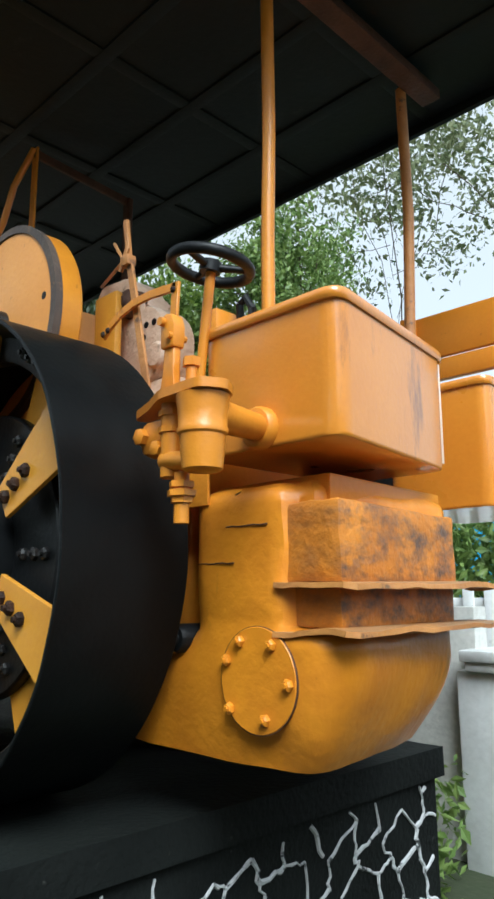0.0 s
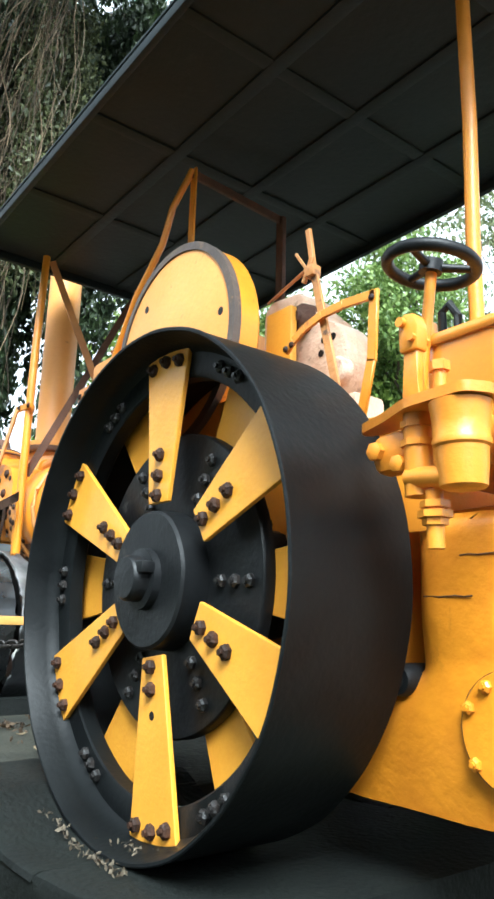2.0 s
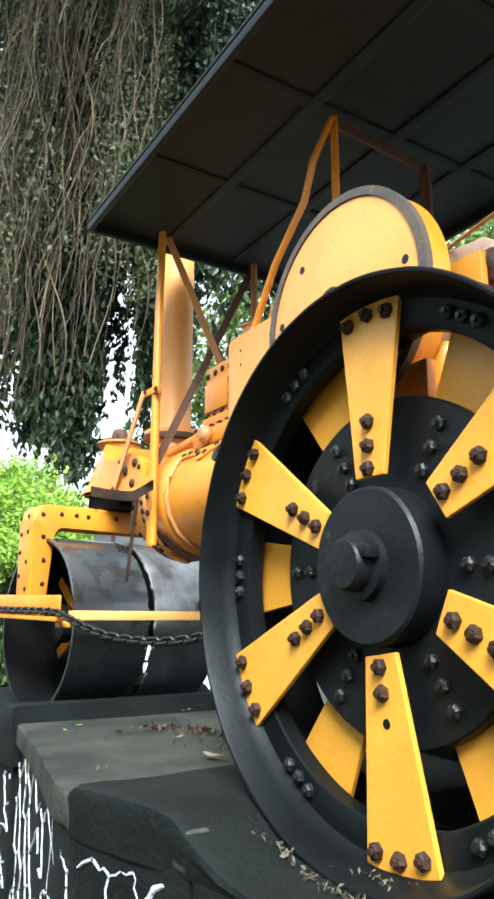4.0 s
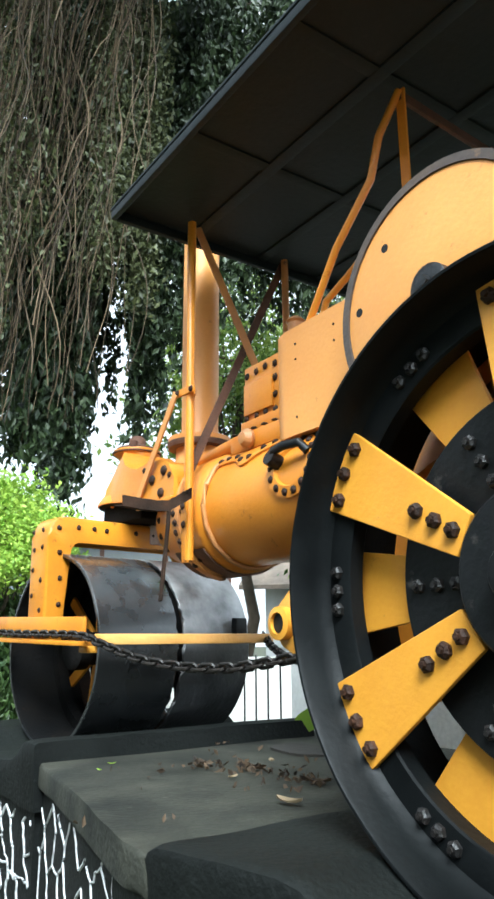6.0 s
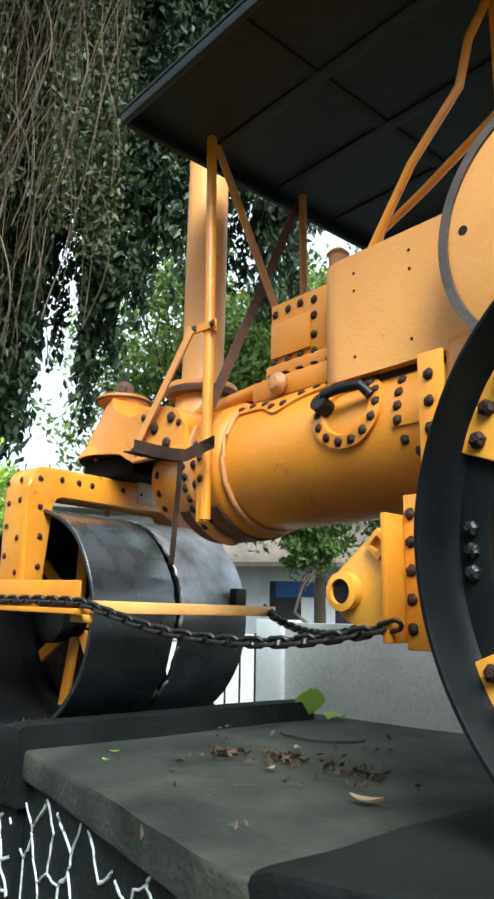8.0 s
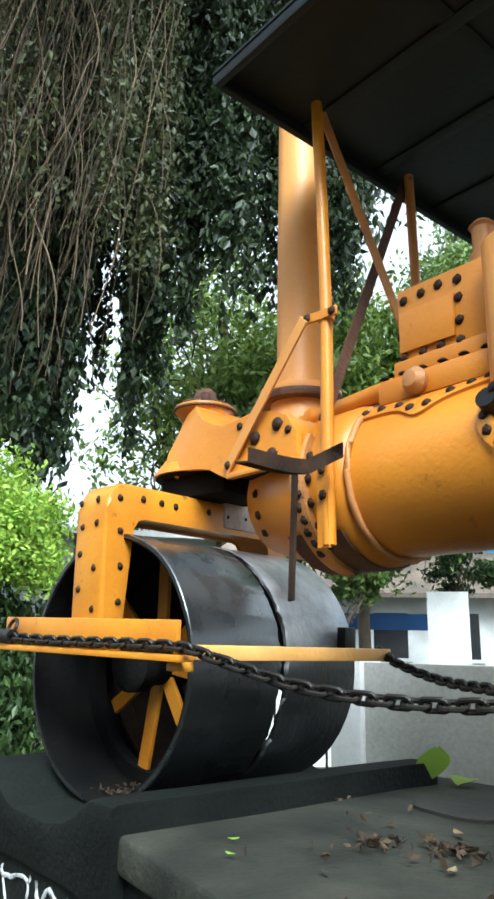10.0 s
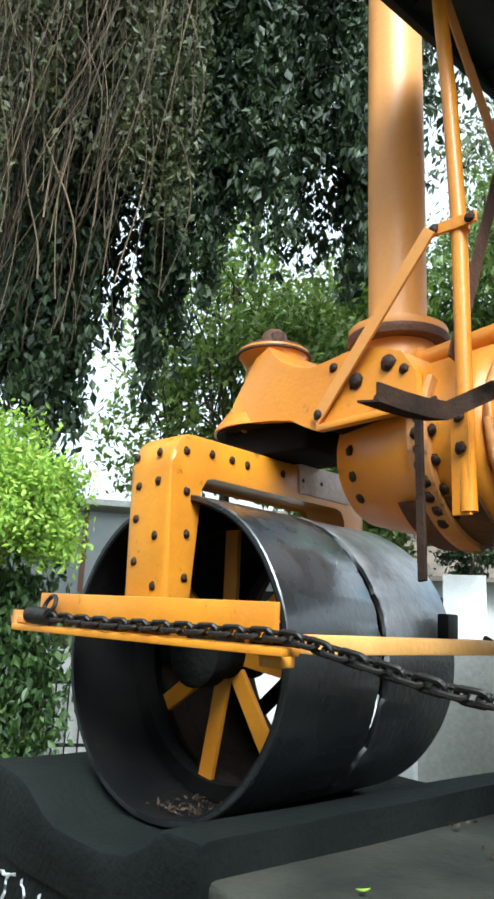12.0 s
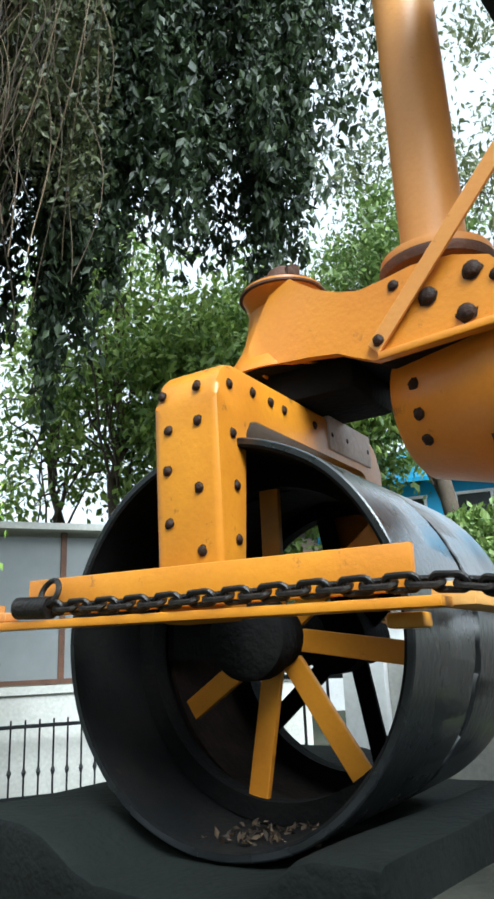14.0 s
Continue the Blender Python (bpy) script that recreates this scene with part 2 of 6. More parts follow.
def box(bm, x0, x1, y0, y1, z0, z1, m=None, bevel=0.0, seg=2):
    r = bmesh.ops.create_cube(bm, size=1.0)
    vs = r["verts"]
    bmesh.ops.scale(bm, vec=(abs(x1 - x0), abs(y1 - y0), abs(z1 - z0)), verts=vs)
    bmesh.ops.translate(bm, vec=((x0 + x1) / 2, (y0 + y1) / 2, (z0 + z1) / 2), verts=vs)
    if bevel:
        es = list({e for v in vs for e in v.link_edges})
        g = bmesh.ops.bevel(bm, geom=es, offset=bevel, segments=seg, affect="EDGES", profile=0.5)
        vs = list({v for f in g["faces"] for v in f.verts} | {v for v in vs if v.is_valid})
    if m is not None:
        bmesh.ops.transform(bm, matrix=m, verts=vs)
    return vs


def tube(bm, a, b, r, r2=None, n=20, caps=True):
    """A straight round bar from a to b."""
    a, b = Vector(a), Vector(b)
    d = b - a
    m = Matrix.Translation((a + b) / 2) @ d.to_track_quat("Z", "Y").to_matrix().to_4x4()
    r = bmesh.ops.create_cone(bm, cap_ends=caps, cap_tris=False, segments=n, radius1=r, radius2=r if r2 is None else r2, depth=d.length, matrix=m)
    return r["verts"]


def lathe(bm, profile, m=None, n=48, closed=False):
    """Turns (radius, height) points round z."""
    rings = []
    for r, h in profile:
        rings.append([bm.verts.new((r * math.cos(2 * math.pi * i / n), r * math.sin(2 * math.pi * i / n), h)) for i in range(n)])
    pairs = list(zip(rings, rings[1:])) + ([(rings[-1], rings[0])] if closed else [])
    for p, q in pairs:
        for i in range(n):
            bm.faces.new((p[i], p[(i + 1) % n], q[(i + 1) % n], q[i]))
    if not closed:
        for r, (rad, _) in ((rings[0], profile[0]), (rings[-1], profile[-1])):
            if rad > 1e-4:
                bm.faces.new(r)
    vs = [v for r in rings for v in r]
    if m is not None:
        bmesh.ops.transform(bm, matrix=m, verts=vs)
    return vs


def prism(bm, outline, y0, y1, m=None, bevel=0.0):
    """An (x, z) outline pushed from y0 to y1."""
    a = [bm.verts.new((x, y0, z)) for x, z in outline]
    b = [bm.verts.new((x, y1, z)) for x, z in outline]
    k = len(outline)
    fs = [bm.faces.new(a), bm.faces.new(b[::-1])]
    for i in range(k):
        fs.append(bm.faces.new((a[i], b[i], b[(i + 1) % k], a[(i + 1) % k])))
    vs = a + b
    if bevel:
        es = [e for e in {e for v in vs for e in v.link_edges}]
        g = bmesh.ops.bevel(bm, geom=es, offset=bevel, segments=2, affect="EDGES", profile=0.5)
        vs = list({v for f in g["faces"] for v in f.verts} | {v for v in vs if v.is_valid})
    if m is not None:
        bmesh.ops.transform(bm, matrix=m, verts=vs)
    return vs


def slab(bm, outline, z0, z1, bevel=0.0):
    """An (x, y) outline raised from z0 to z1."""
    return prism(bm, [(x, -y) for x, y in outline], z0, z1, Matrix(((1, 0, 0, 0), (0, 0, -1, 0), (0, 1, 0, 0), (0, 0, 0, 1))), bevel)


def pipe(bm, points, r, n=10, flat=1.0):
    """A bent round bar through the points; flat squeezes it across."""
    pts = [Vector(p) for p in points]
    rings = []
    up = Vector((0.13, 0.21, 0.97)).normalized()
    for i, p in enumerate(pts):
        d = (pts[min(i + 1, len(pts) - 1)] - pts[max(i - 1, 0)]).normalized()
        s = d.cross(up)
        if s.length < 0.05:
            s = d.cross(Vector((1, 0, 0)))
        s.normalize()
        u = s.cross(d)
        rings.append([bm.verts.new(p + r * (math.cos(2 * math.pi * k / n) * s + flat * math.sin(2 * math.pi * k / n) * u)) for k in range(n)])
    for a, b in zip(rings, rings[1:]):
        for k in range(n):
            bm.faces.new((a[k], a[(k + 1) % n], b[(k + 1) % n], b[k]))
    bm.faces.new(rings[0]), bm.faces.new(rings[-1])


def bar(bm, a, b, w, t, facing=(0, -1, 0)):
    """A flat bar from a to b, w wide and t thick, its flat side turned to facing."""
    a, b = Vector(a), Vector(b)
    d = (b - a)
    f = Vector(facing)
    side = d.cross(f).normalized()
    out = side.cross(d).normalized()
    m = Matrix((side, out, d.normalized())).transposed().to_4x4()
    m.translation = (a + b) / 2
    return box(bm, -w / 2, w / 2, -t / 2, t / 2, -d.length / 2, d.length / 2, m, min(w, t) * 0.15, 1)


def ease(t):
    t = max(0.0, min(1.0, t))
    return t * t * (3 - 2 * t)


def bolt_mesh(name, r, mat, sides=6):
    bm = bmesh.new()
    lathe(bm, [(r, 0), (r * 0.98, r * 0.55), (r * 0.62, r * 0.85)], None, sides)
    tube(bm, (0, 0, r * 0.8), (0, 0, r * 1.25), r * 0.42, n=6)
    return mesh_of(name, bm, mat, False)


def dome_mesh(name, r, mat):
    bm = bmesh.new()
    lathe(bm, [(r, 0), (r * 0.92, r * 0.32), (r * 0.62, r * 0.62), (r * 0.25, r * 0.75)], None, 9)
    return mesh_of(name, bm, mat, True)


def stained_rivet_mesh(name, r, mat, seed):
    """A rivet in a thin ragged patch of rust."""
    rr = random.Random(seed)
    bm = bmesh.new()
    lathe(bm, [(r, 0.0), (r * 0.93, r * 0.28), (r * 0.70, r * 0.52), (r * 0.38, r * 0.64), (0.001, r * 0.68)], None, 12)
    ring = [r * rr.uniform(1.02, 1.30) for _ in range(16)]
    outer = [bm.verts.new((q * math.cos(k * math.pi / 8), q * math.sin(k * math.pi / 8), 0.0006)) for k, q in enumerate(ring)]
    mid = bm.verts.new((0, 0, 0.0009))
    for k in range(16):
        bm.faces.new((outer[k], outer[(k + 1) % 16], mid))
    return mesh_of(name, bm, mat, True)


def put_bolts(parent, mesh, places, normal=(0, -1, 0), name="bolt"):
    """One bolt a place, its head along the normal."""
    for i, p in enumerate(places):
        nm = normal if not callable(normal) else normal(p)
        ob = new(name, mesh)
        ob.parent = parent
        ob.matrix_basis = Matrix.Translation(p) @ Vector(nm).to_track_quat("Z", "Y").to_matrix().to_4x4() @ Matrix.Rotation(i * 1.7, 4, "Z")


SPOKE_BOLT = bolt_mesh("bolt", 0.022, BOLT)
BLACK_BOLT = bolt_mesh("bolt", 0.020, BOLT_BLACK)
RIVET = stained_rivet_mesh("rivet", 0.0165, BOLT, 1)
RIVET_SMALL = dome_mesh("rivet", 0.012, BOLT)
RIVET_FORK = stained_rivet_mesh("rivet", 0.0125, BOLT, 2)
RIVET_TINY = dome_mesh("rivet", 0.006, BOLT)
PAINTED_BOLT = bolt_mesh("bolt", 0.0155, ASH_PAINT)

YC = 0.69        # the machine's middle line
DECK_Z = 0.08    # the platform between the wheels; the rear wheels stand at height 0
EARTH = -0.75

# ---- ground and plinth ----
bm = bmesh.new()
bmesh.ops.create_grid(bm, x_segments=90, y_segments=90, size=90)
for v in bm.verts:
    v.co.z = EARTH + 0.04 * noise.noise(v.co * 0.4)
ground = tagged(part("ground", bm, GRASS), "patchy grass and bare soil around a plinth", "ground", kind="structure")

plinth = tagged(new("plinth"), "black-painted concrete plinth with white crazy-paving lines", "plinth", kind="structure")


def rough_up(bm, amount, scale, seed=0.0):
    for v in bm.verts:
        v.co += amount * Vector((noise.noise(v.co * scale + Vector((seed, 0, 0))), noise.noise(v.co * scale + Vector((0, seed + 7, 0))), noise.noise(v.co * scale + Vector((0, 3, seed + 5)))))


def cut_up(bm, times):
    bmesh.ops.subdivide_edges(bm, edges=[e for e in bm.edges if e.calc_length() > 0.12], cuts=times, use_grid_fill=True)


def worn_block(name, stations, y_far, z_low, mat, label="", amount=0.008, seed=0.0):
    """A cast block along x: each station gives x, the top's height and the front edge's y; its upper edges are worn round."""
    bm = bmesh.new()
    fine = []
    for (x0, z0, y0), (x1, z1, y1) in zip(stations, stations[1:]):
        k = max(1, int((x1 - x0) / 0.05))
        fine += [(x0 + (x1 - x0) * i / k, z0 + (z1 - z0) * i / k, y0 + (y1 - y0) * i / k) for i in range(k)]
    fine.append(stations[-1])
    rows = []
    for x, z, y in fine:
        row = [(y + 0.012, z_low), (y + 0.004, (z + z_low) / 2), (y, z - 0.022), (y + 0.006, z - 0.007), (y + 0.022, z)]
        row += [(y + 0.022 + (y_far - y - 0.022) * f, z) for f in (0.05, 0.12, 0.2, 0.3, 0.4, 0.55, 0.7, 0.85, 1.0)] + [(y_far, z_low)]
        rows.append([bm.verts.new((x, a, b)) for a, b in row])
    for p, q in zip(rows, rows[1:]):
        for k in range(len(p) - 1):
            bm.faces.new((p[k], p[k + 1], q[k + 1], q[k]))
    bm.faces.new(rows[0]), bm.faces.new(rows[-1])
    rough_up(bm, amount, 5, seed)
    rough_up(bm, amount * 0.35, 21, seed + 3)
    return part(name, bm, mat, plinth, label)


worn_block("rear_cap", [(-0.33, 0.0, -0.345), (-0.10, 0.002, -0.33), (0.25, 0.004, -0.285), (0.605, 0.002, -0.225)], 1.80, -0.11, CONCRETE, "", 0.006, 1.0)
bm = bmesh.new()
slab(bm, [(-0.36, -0.325), (-0.1, -0.305), (0.578, -0.20), (0.575, 1.775), (-0.36, 1.775)], EARTH - 0.05, -0.105)
part("rear_wall", bm, CONCRETE, plinth)
bm = bmesh.new()
slab(bm, [(-0.335, -0.35), (-0.60, -0.385), (-0.84, -0.44), (-0.90, -0.474), (-1.06, -0.462), (-1.60, -0.352), (-2.50, -0.20), (-2.62, 1.52), (-0.335, 1.80)], -0.025, DECK_Z, 0.016)
cut_up(bm, 6)
rough_up(bm, 0.010, 3, 2.0)
rough_up(bm, 0.004, 15, 5.0)
part("deck", bm, PLATFORM, plinth, "weathered grey concrete deck")
bm = bmesh.new()
slab(bm, [(-0.345, -0.340), (-0.455, -0.375), (-0.60, -0.415), (-0.84, -0.463), (-0.92, -0.458), (-1.06, -0.44), (-1.60, -0.33), (-2.50, -0.175), (-2.60, 1.49), (-0.345, 1.775)], EARTH - 0.05, -0.02)
part("deck_wall", bm, CONCRETE, plinth)
# cradles that hold the rear wheels
CRADLE = [(-0.90, 0.095, -0.478), (-0.84, 0.118, -0.482), (-0.60, 0.128, -0.437), (-0.455, 0.124, -0.395), (-0.40, 0.108, -0.368), (-0.30, 0.055, -0.352), (-0.20, 0.022, -0.343), (-0.06, 0.008, -0.335), (0.02, 0.003, -0.327)]
worn_block("wheel_chock", CRADLE, 0.42, -0.03, CONCRETE, "", 0.008, 4.0)
worn_block("wheel_chock", [(x, z, 0.98) for x, z, y in CRADLE], 1.78, -0.10, CONCRETE, "", 0.008, 6.0)
FRONT_TOP = [(-3.76, 0.150, -0.20), (-3.46, 0.145, -0.232), (-3.38, 0.128, -0.235), (-3.27, 0.072, -0.235), (-3.20, 0.052, -0.235), (-3.05, 0.048, -0.235), (-2.92, 0.050, -0.235), (-2.80, 0.066, -0.235), (-2.71, 0.110, -0.235), (-2.65, 0.155, -0.237), (-2.60, 0.168, -0.238), (-2.465, 0.168, -0.238)]
worn_block("front_block", FRONT_TOP, 1.38, -0.12, CONCRETE, "", 0.006, 9.0)
bm = bmesh.new()
box(bm, -3.73, -2.50, -0.205, 1.36, EARTH - 0.05, -0.11)
part("front_wall", bm, CONCRETE, plinth)


def crazy_lines(name, origin, along, width, height, step, out, seed, thick=1.0):
    """White joints between irregular stones: a jittered honeycomb drawn in thin raised strips on an upright face."""
    rnd = random.Random(seed)
    o, a, n = Vector(origin), Vector(along).normalized(), Vector(out)
    nodes = {}

    def node(i, j, k):
        key = (i, j, k)
        if key not in nodes:
            x = (i + 0.5 * (j % 2)) * step + (0.0 if k == 0 else 0.02)
            z = j * step * 0.86 + (0.28 * step if k == 0 else -0.28 * step)
            nodes[key] = (x + rnd.uniform(-0.28, 0.28) * step, z + rnd.uniform(-0.24, 0.24) * step)
        return nodes[key]
    bm = bmesh.new()
    for j in range(int(height / step / 0.86) + 2):
        for i in range(-1, int(width / step) + 2):
            top, low = node(i, j, 0), node(i, j, 1)
            off = j % 2
            ends = [(top, node(i - 1 + off, j + 1, 1)), (top, node(i + off, j + 1, 1)), (top, low)]
            for p, q in ends:
                if rnd.random() < 0.10:
                    continue
                w0, last = thick * rnd.uniform(0.0038, 0.0095), None
                for s in range(5):
                    f = s / 4
                    x = p[0] + (q[0] - p[0]) * f + (rnd.uniform(-0.012, 0.012) if 0 < s < 4 else 0)
                    z = p[1] + (q[1] - p[1]) * f + (rnd.uniform(-0.008, 0.008) if 0 < s < 4 else 0)
                    if not (0 < x < width and 0 < z < height):
                        last = None
                        continue
                    d = Vector((q[0] - p[0], q[1] - p[1])).normalized()
                    w = w0 * rnd.uniform(0.6, 1.5)
                    c = o + a * x + Vector((0, 0, z))
                    e = (a * -d.y + Vector((0, 0, d.x))) * w
                    now = [bm.verts.new(c - e), bm.verts.new(c + e), bm.verts.new(c + e * 0.5 + n * 0.006), bm.verts.new(c - e * 0.5 + n * 0.006)]
                    if last:
                        for u in range(4):
                            bm.faces.new((last[u], last[(u + 1) % 4], now[(u + 1) % 4], now[u]))
                    last = now
    return part(name, bm, WHITE_LINE, plinth, "white painted joint lines", False)


crazy_lines("joint_lines", (0.579, -0.195, EARTH), (0, 1, 0), 1.96, 0.62, 0.17, (1, 0, 0), 3)
crazy_lines("joint_lines", (-0.84, -0.465, EARTH), (0.385, 0.090, 0), 0.50, 0.70, 0.17, (0, -1, 0), 5, 0.75)
crazy_lines("joint_lines", (-1.60, -0.332, EARTH), (0.70, -0.13, 0), 0.74, 0.715, 0.20, (0, -1, 0), 6, 0.7)
crazy_lines("joint_lines", (-2.50, -0.177, EARTH), (0.9, -0.155, 0), 0.9, 0.715, 0.22, (0, -1, 0), 8, 0.7)
crazy_lines("joint_lines", (-3.70, -0.207, EARTH), (1, 0, 0), 1.18, 0.60, 0.15, (0, -1, 0), 11)

# ---- the road roller ----
roller = tagged(new("road_roller"), "old orange and black steam road roller on a plinth", "road roller")


WX, WZ, WR = 0.012, 0.748, 0.745     # rear axle and wheel radius


def rear_wheel(y_out, sign):
    """A rear driving wheel; y_out is its outer lip, sign points inwards."""
    turn = Matrix.Translation((WX, 0, WZ)) @ Matrix.Rotation(radians(90), 4, "X")

    def Y(d):
        return y_out + sign * d
    bm = bmesh.new()
    prof = [(WR, Y(0.010)), (WR + 0.002, Y(0.003)), (WR - 0.002, Y(0)), (WR - 0.009, Y(0.001)), (WR - 0.014, Y(0.010)), (WR - 0.026, Y(0.07)), (WR - 0.034, Y(0.100)), (WR - 0.048, Y(0.116)), (0.627, Y(0.119)), (0.621, Y(0.124)),
            (0.621, Y(0.172)), (0.627, Y(0.178)), (WR - 0.034, Y(0.181)), (WR - 0.030, Y(0.395)), (WR - 0.006, Y(0.40)), (WR, Y(0.394))]
    lathe(bm, [(r, -y) for r, y in prof], turn, 128, True)
    rough_up(bm, 0.003, 6, 1.0)
    wheel = part("rear_wheel", bm, WHEEL, roller, "black iron rear wheel with yellow spokes")
    inner_end = (0.228, 0.272, 0.262, 0.220, 0.215, 0.215)
    for k, deg in enumerate((88, 30.5, -26.5, -84, 210.5, 151)):
        a = radians(deg)
        c, s = math.cos(a), math.sin(a)
        r0 = inner_end[k]
        bm = bmesh.new()
        prism(bm, [(-0.055, r0), (0.055, r0 + 0.004), (0.121, 0.700), (0.06, 0.712), (-0.06, 0.712), (-0.121, 0.700)], -0.008, 0.008, None, 0.003)
        bmesh.ops.transform(bm, matrix=Matrix.Translation((WX, Y(0.108), WZ)) @ Matrix.Rotation(math.pi / 2 - a, 4, "Y"), verts=bm.verts)
        part("spoke", bm, YELLOW, wheel, smooth=False)
        y = Y(0.100)
        pts = [(WX + r * c, y, WZ + r * s) for r in ((0.306, 0.370, 0.436) if k in (1, 2) else (0.252, 0.314, 0.380)) if k != 3 or r < 0.35]
        pts += [(WX + (0.680 - abs(q) * 0.14) * c - q * s, y, WZ + (0.680 - abs(q) * 0.14) * s + q * c) for q in (-0.078, 0.0, 0.078) if k not in (1, 2)]
        put_bolts(wheel, SPOKE_BOLT, pts, (0, -sign, 0))
    # the empty third bolt hole of the lowest spoke
    a = radians(-84)
    bm = bmesh.new()
    p = Vector((WX + 0.385 * math.cos(a), Y(0.0993), WZ + 0.385 * math.sin(a)))
    tube(bm, p, p + Vector((0, sign * 0.004, 0)), 0.013, n=12)
    part("bolt_hole", bm, BLACK, wheel, "empty bolt hole", False)
    for deg in (59, -2, -59, -121, 180, 120):
        a = radians(deg)
        c, s = math.cos(a), math.sin(a)
        bm = bmesh.new()
        prism(bm, [(-0.056, 0.25), (0.056, 0.25), (0.121, 0.68), (0.06, 0.692), (-0.06, 0.692), (-0.121, 0.68)], -0.008, 0.008, None, 0.003)
        bmesh.ops.transform(bm, matrix=Matrix.Translation((WX, Y(0.212), WZ)) @ Matrix.Rotation(math.pi / 2 - a, 4, "Y"), verts=bm.verts)
        part("spoke", bm, YELLOW, wheel, smooth=False)
        put_bolts(wheel, BLACK_BOLT, [(WX + r * c, Y(0.165), WZ + r * s) for r in (0.272, 0.335, 0.398)], (0, -sign, 0))
        put_bolts(wheel, BLACK_BOLT, [(WX + 0.663 * c - q * s, Y(0.118), WZ + 0.663 * s + q * c) for q in (-0.052, 0.0, 0.052)], (0, -sign, 0))
    bm = bmesh.new()
    lathe(bm, [(0.452, -Y(0.168)), (0.455, -Y(0.173)), (0.455, -Y(0.202)), (0.05, -Y(0.202)), (0.05, -Y(0.165)), (0.449, -Y(0.165))], turn, 80, True)
    part("disc", bm, BLACK, wheel, "black wheel disc")
    bm = bmesh.new()
    lathe(bm, [(0.208, -Y(0.166)), (0.204, -Y(0.086)), (0.196, -Y(0.078)), (0.03, -Y(0.078))], turn, 56)
    lathe(bm, [(0.092, -Y(0.08)), (0.090, -Y(0.054)), (0.068, -Y(0.050)), (0.067, -Y(0.014)), (0.060, -Y(0.005)), (0.01, -Y(0.004))], turn, 32)
    box(bm, WX + 0.045, WX + 0.088, min(Y(0.058), Y(0.012)), max(Y(0.058), Y(0.012)), WZ + 0.012, WZ + 0.046, None, 0.005)
    rough_up(bm, 0.003, 9, 3.0)
    part("hub", bm, BLACK, wheel, "black hub with axle end")
    return wheel


rear_wheel(-0.12, 1)
rear_wheel(2 * YC + 0.12, -1)

# boiler barrel and smokebox
BR, BZ = 0.285, 1.25
LIE = Matrix.Translation((0, YC, BZ)) @ Matrix.Rotation(radians(90), 4, "Y")


def on_boiler(x, s, lift=0.0, r=BR):
    """A point on the barrel's near side: s is the height along its curve above the middle."""
    t = s / r
    return Vector((x, YC - (r + lift) * math.cos(t), BZ + (r + lift) * math.sin(t)))


bm = bmesh.new()
lathe(bm, [(0.05, -2.12), (BR, -2.12), (BR, -0.9), (0.05, -0.9)], LIE, 72)
boiler = part("boiler", bm, ORANGE, roller, "orange cylindrical boiler barrel")
bm = bmesh.new()
lathe(bm, [(0.05, -2.72), (0.20, -2.72), (0.225, -2.70), (0.312, -2.36), (0.316, -2.14), (0.310, -2.11), (0.292, -2.09), (0.05, -2.09)], LIE, 72)
smokebox = part("smokebox", bm, ORANGE, roller, "orange riveted smokebox")
put_bolts(smokebox, RIVET, [on_boiler(-2.62, s, 0.0, 0.247) for s in (-0.17, -0.09, 0.0)], lambda p: (0, p.y - YC, p.z - BZ), "rivet")
put_bolts(smokebox, RIVET, [on_boiler(-2.24, s, 0.0, 0.321) for s in (-0.28, -0.19, -0.10, -0.01, 0.08)], lambda p: (0, p.y - YC, p.z - BZ), "rivet")
# manhole ring on the barrel
bm = bmesh.new()
rings = []
N = 40
for i in range(N):
    a = 2 * math.pi * i / N
    for k, (f, h) in enumerate(((1.0, 0.0), (0.98, 0.014), (0.66, 0.016), (0.62, 0.0))):
        rings.append(bm.verts.new(on_boiler(-1.385 + 0.165 * f * math.cos(a), 0.075 + 0.145 * f * math.sin(a), h)))
for i in range(N):
    for k in range(3):
        bm.faces.new((rings[4 * i + k], rings[4 * i + k + 1], rings[4 * ((i + 1) % N) + k + 1], rings[4 * ((i + 1) % N) + k]))
manhole = part("manhole", bm, ORANGE, roller, "bolted oval manhole ring")
put_bolts(manhole, RIVET, [on_boiler(-1.385 + 0.135 * math.cos(a), 0.075 + 0.118 * math.sin(a), 0.014) for a in [2 * math.pi * k / 14 for k in range(14)]], lambda p: (0, p.y - YC, p.z - BZ), "rivet")
bm = bmesh.new()
pipe(bm, [on_boiler(-1.50, 0.10, 0.02), on_boiler(-1.47, 0.125, 0.055), on_boiler(-1.38, 0.12, 0.07), on_boiler(-1.30, 0.125, 0.055), on_boiler(-1.27, 0.10, 0.02)], 0.020, 10)
tube(bm, on_boiler(-1.49, 0.10, 0.0), on_boiler(-1.49, 0.10, 0.06), 0.035, n=14)
part("handle", bm, BLACK, manhole, "black manhole clamp handle")
# lap plate further back on the barrel
bm = bmesh.new()
vs = []
for i in range(13):
    s = -0.03 + 0.19 * i / 12
    vs.append([bm.verts.new(on_boiler(x, s, h)) for x, h in ((-1.18, 0.0), (-1.178, 0.008), (-1.0, 0.008), (-1.0, 0.0))])
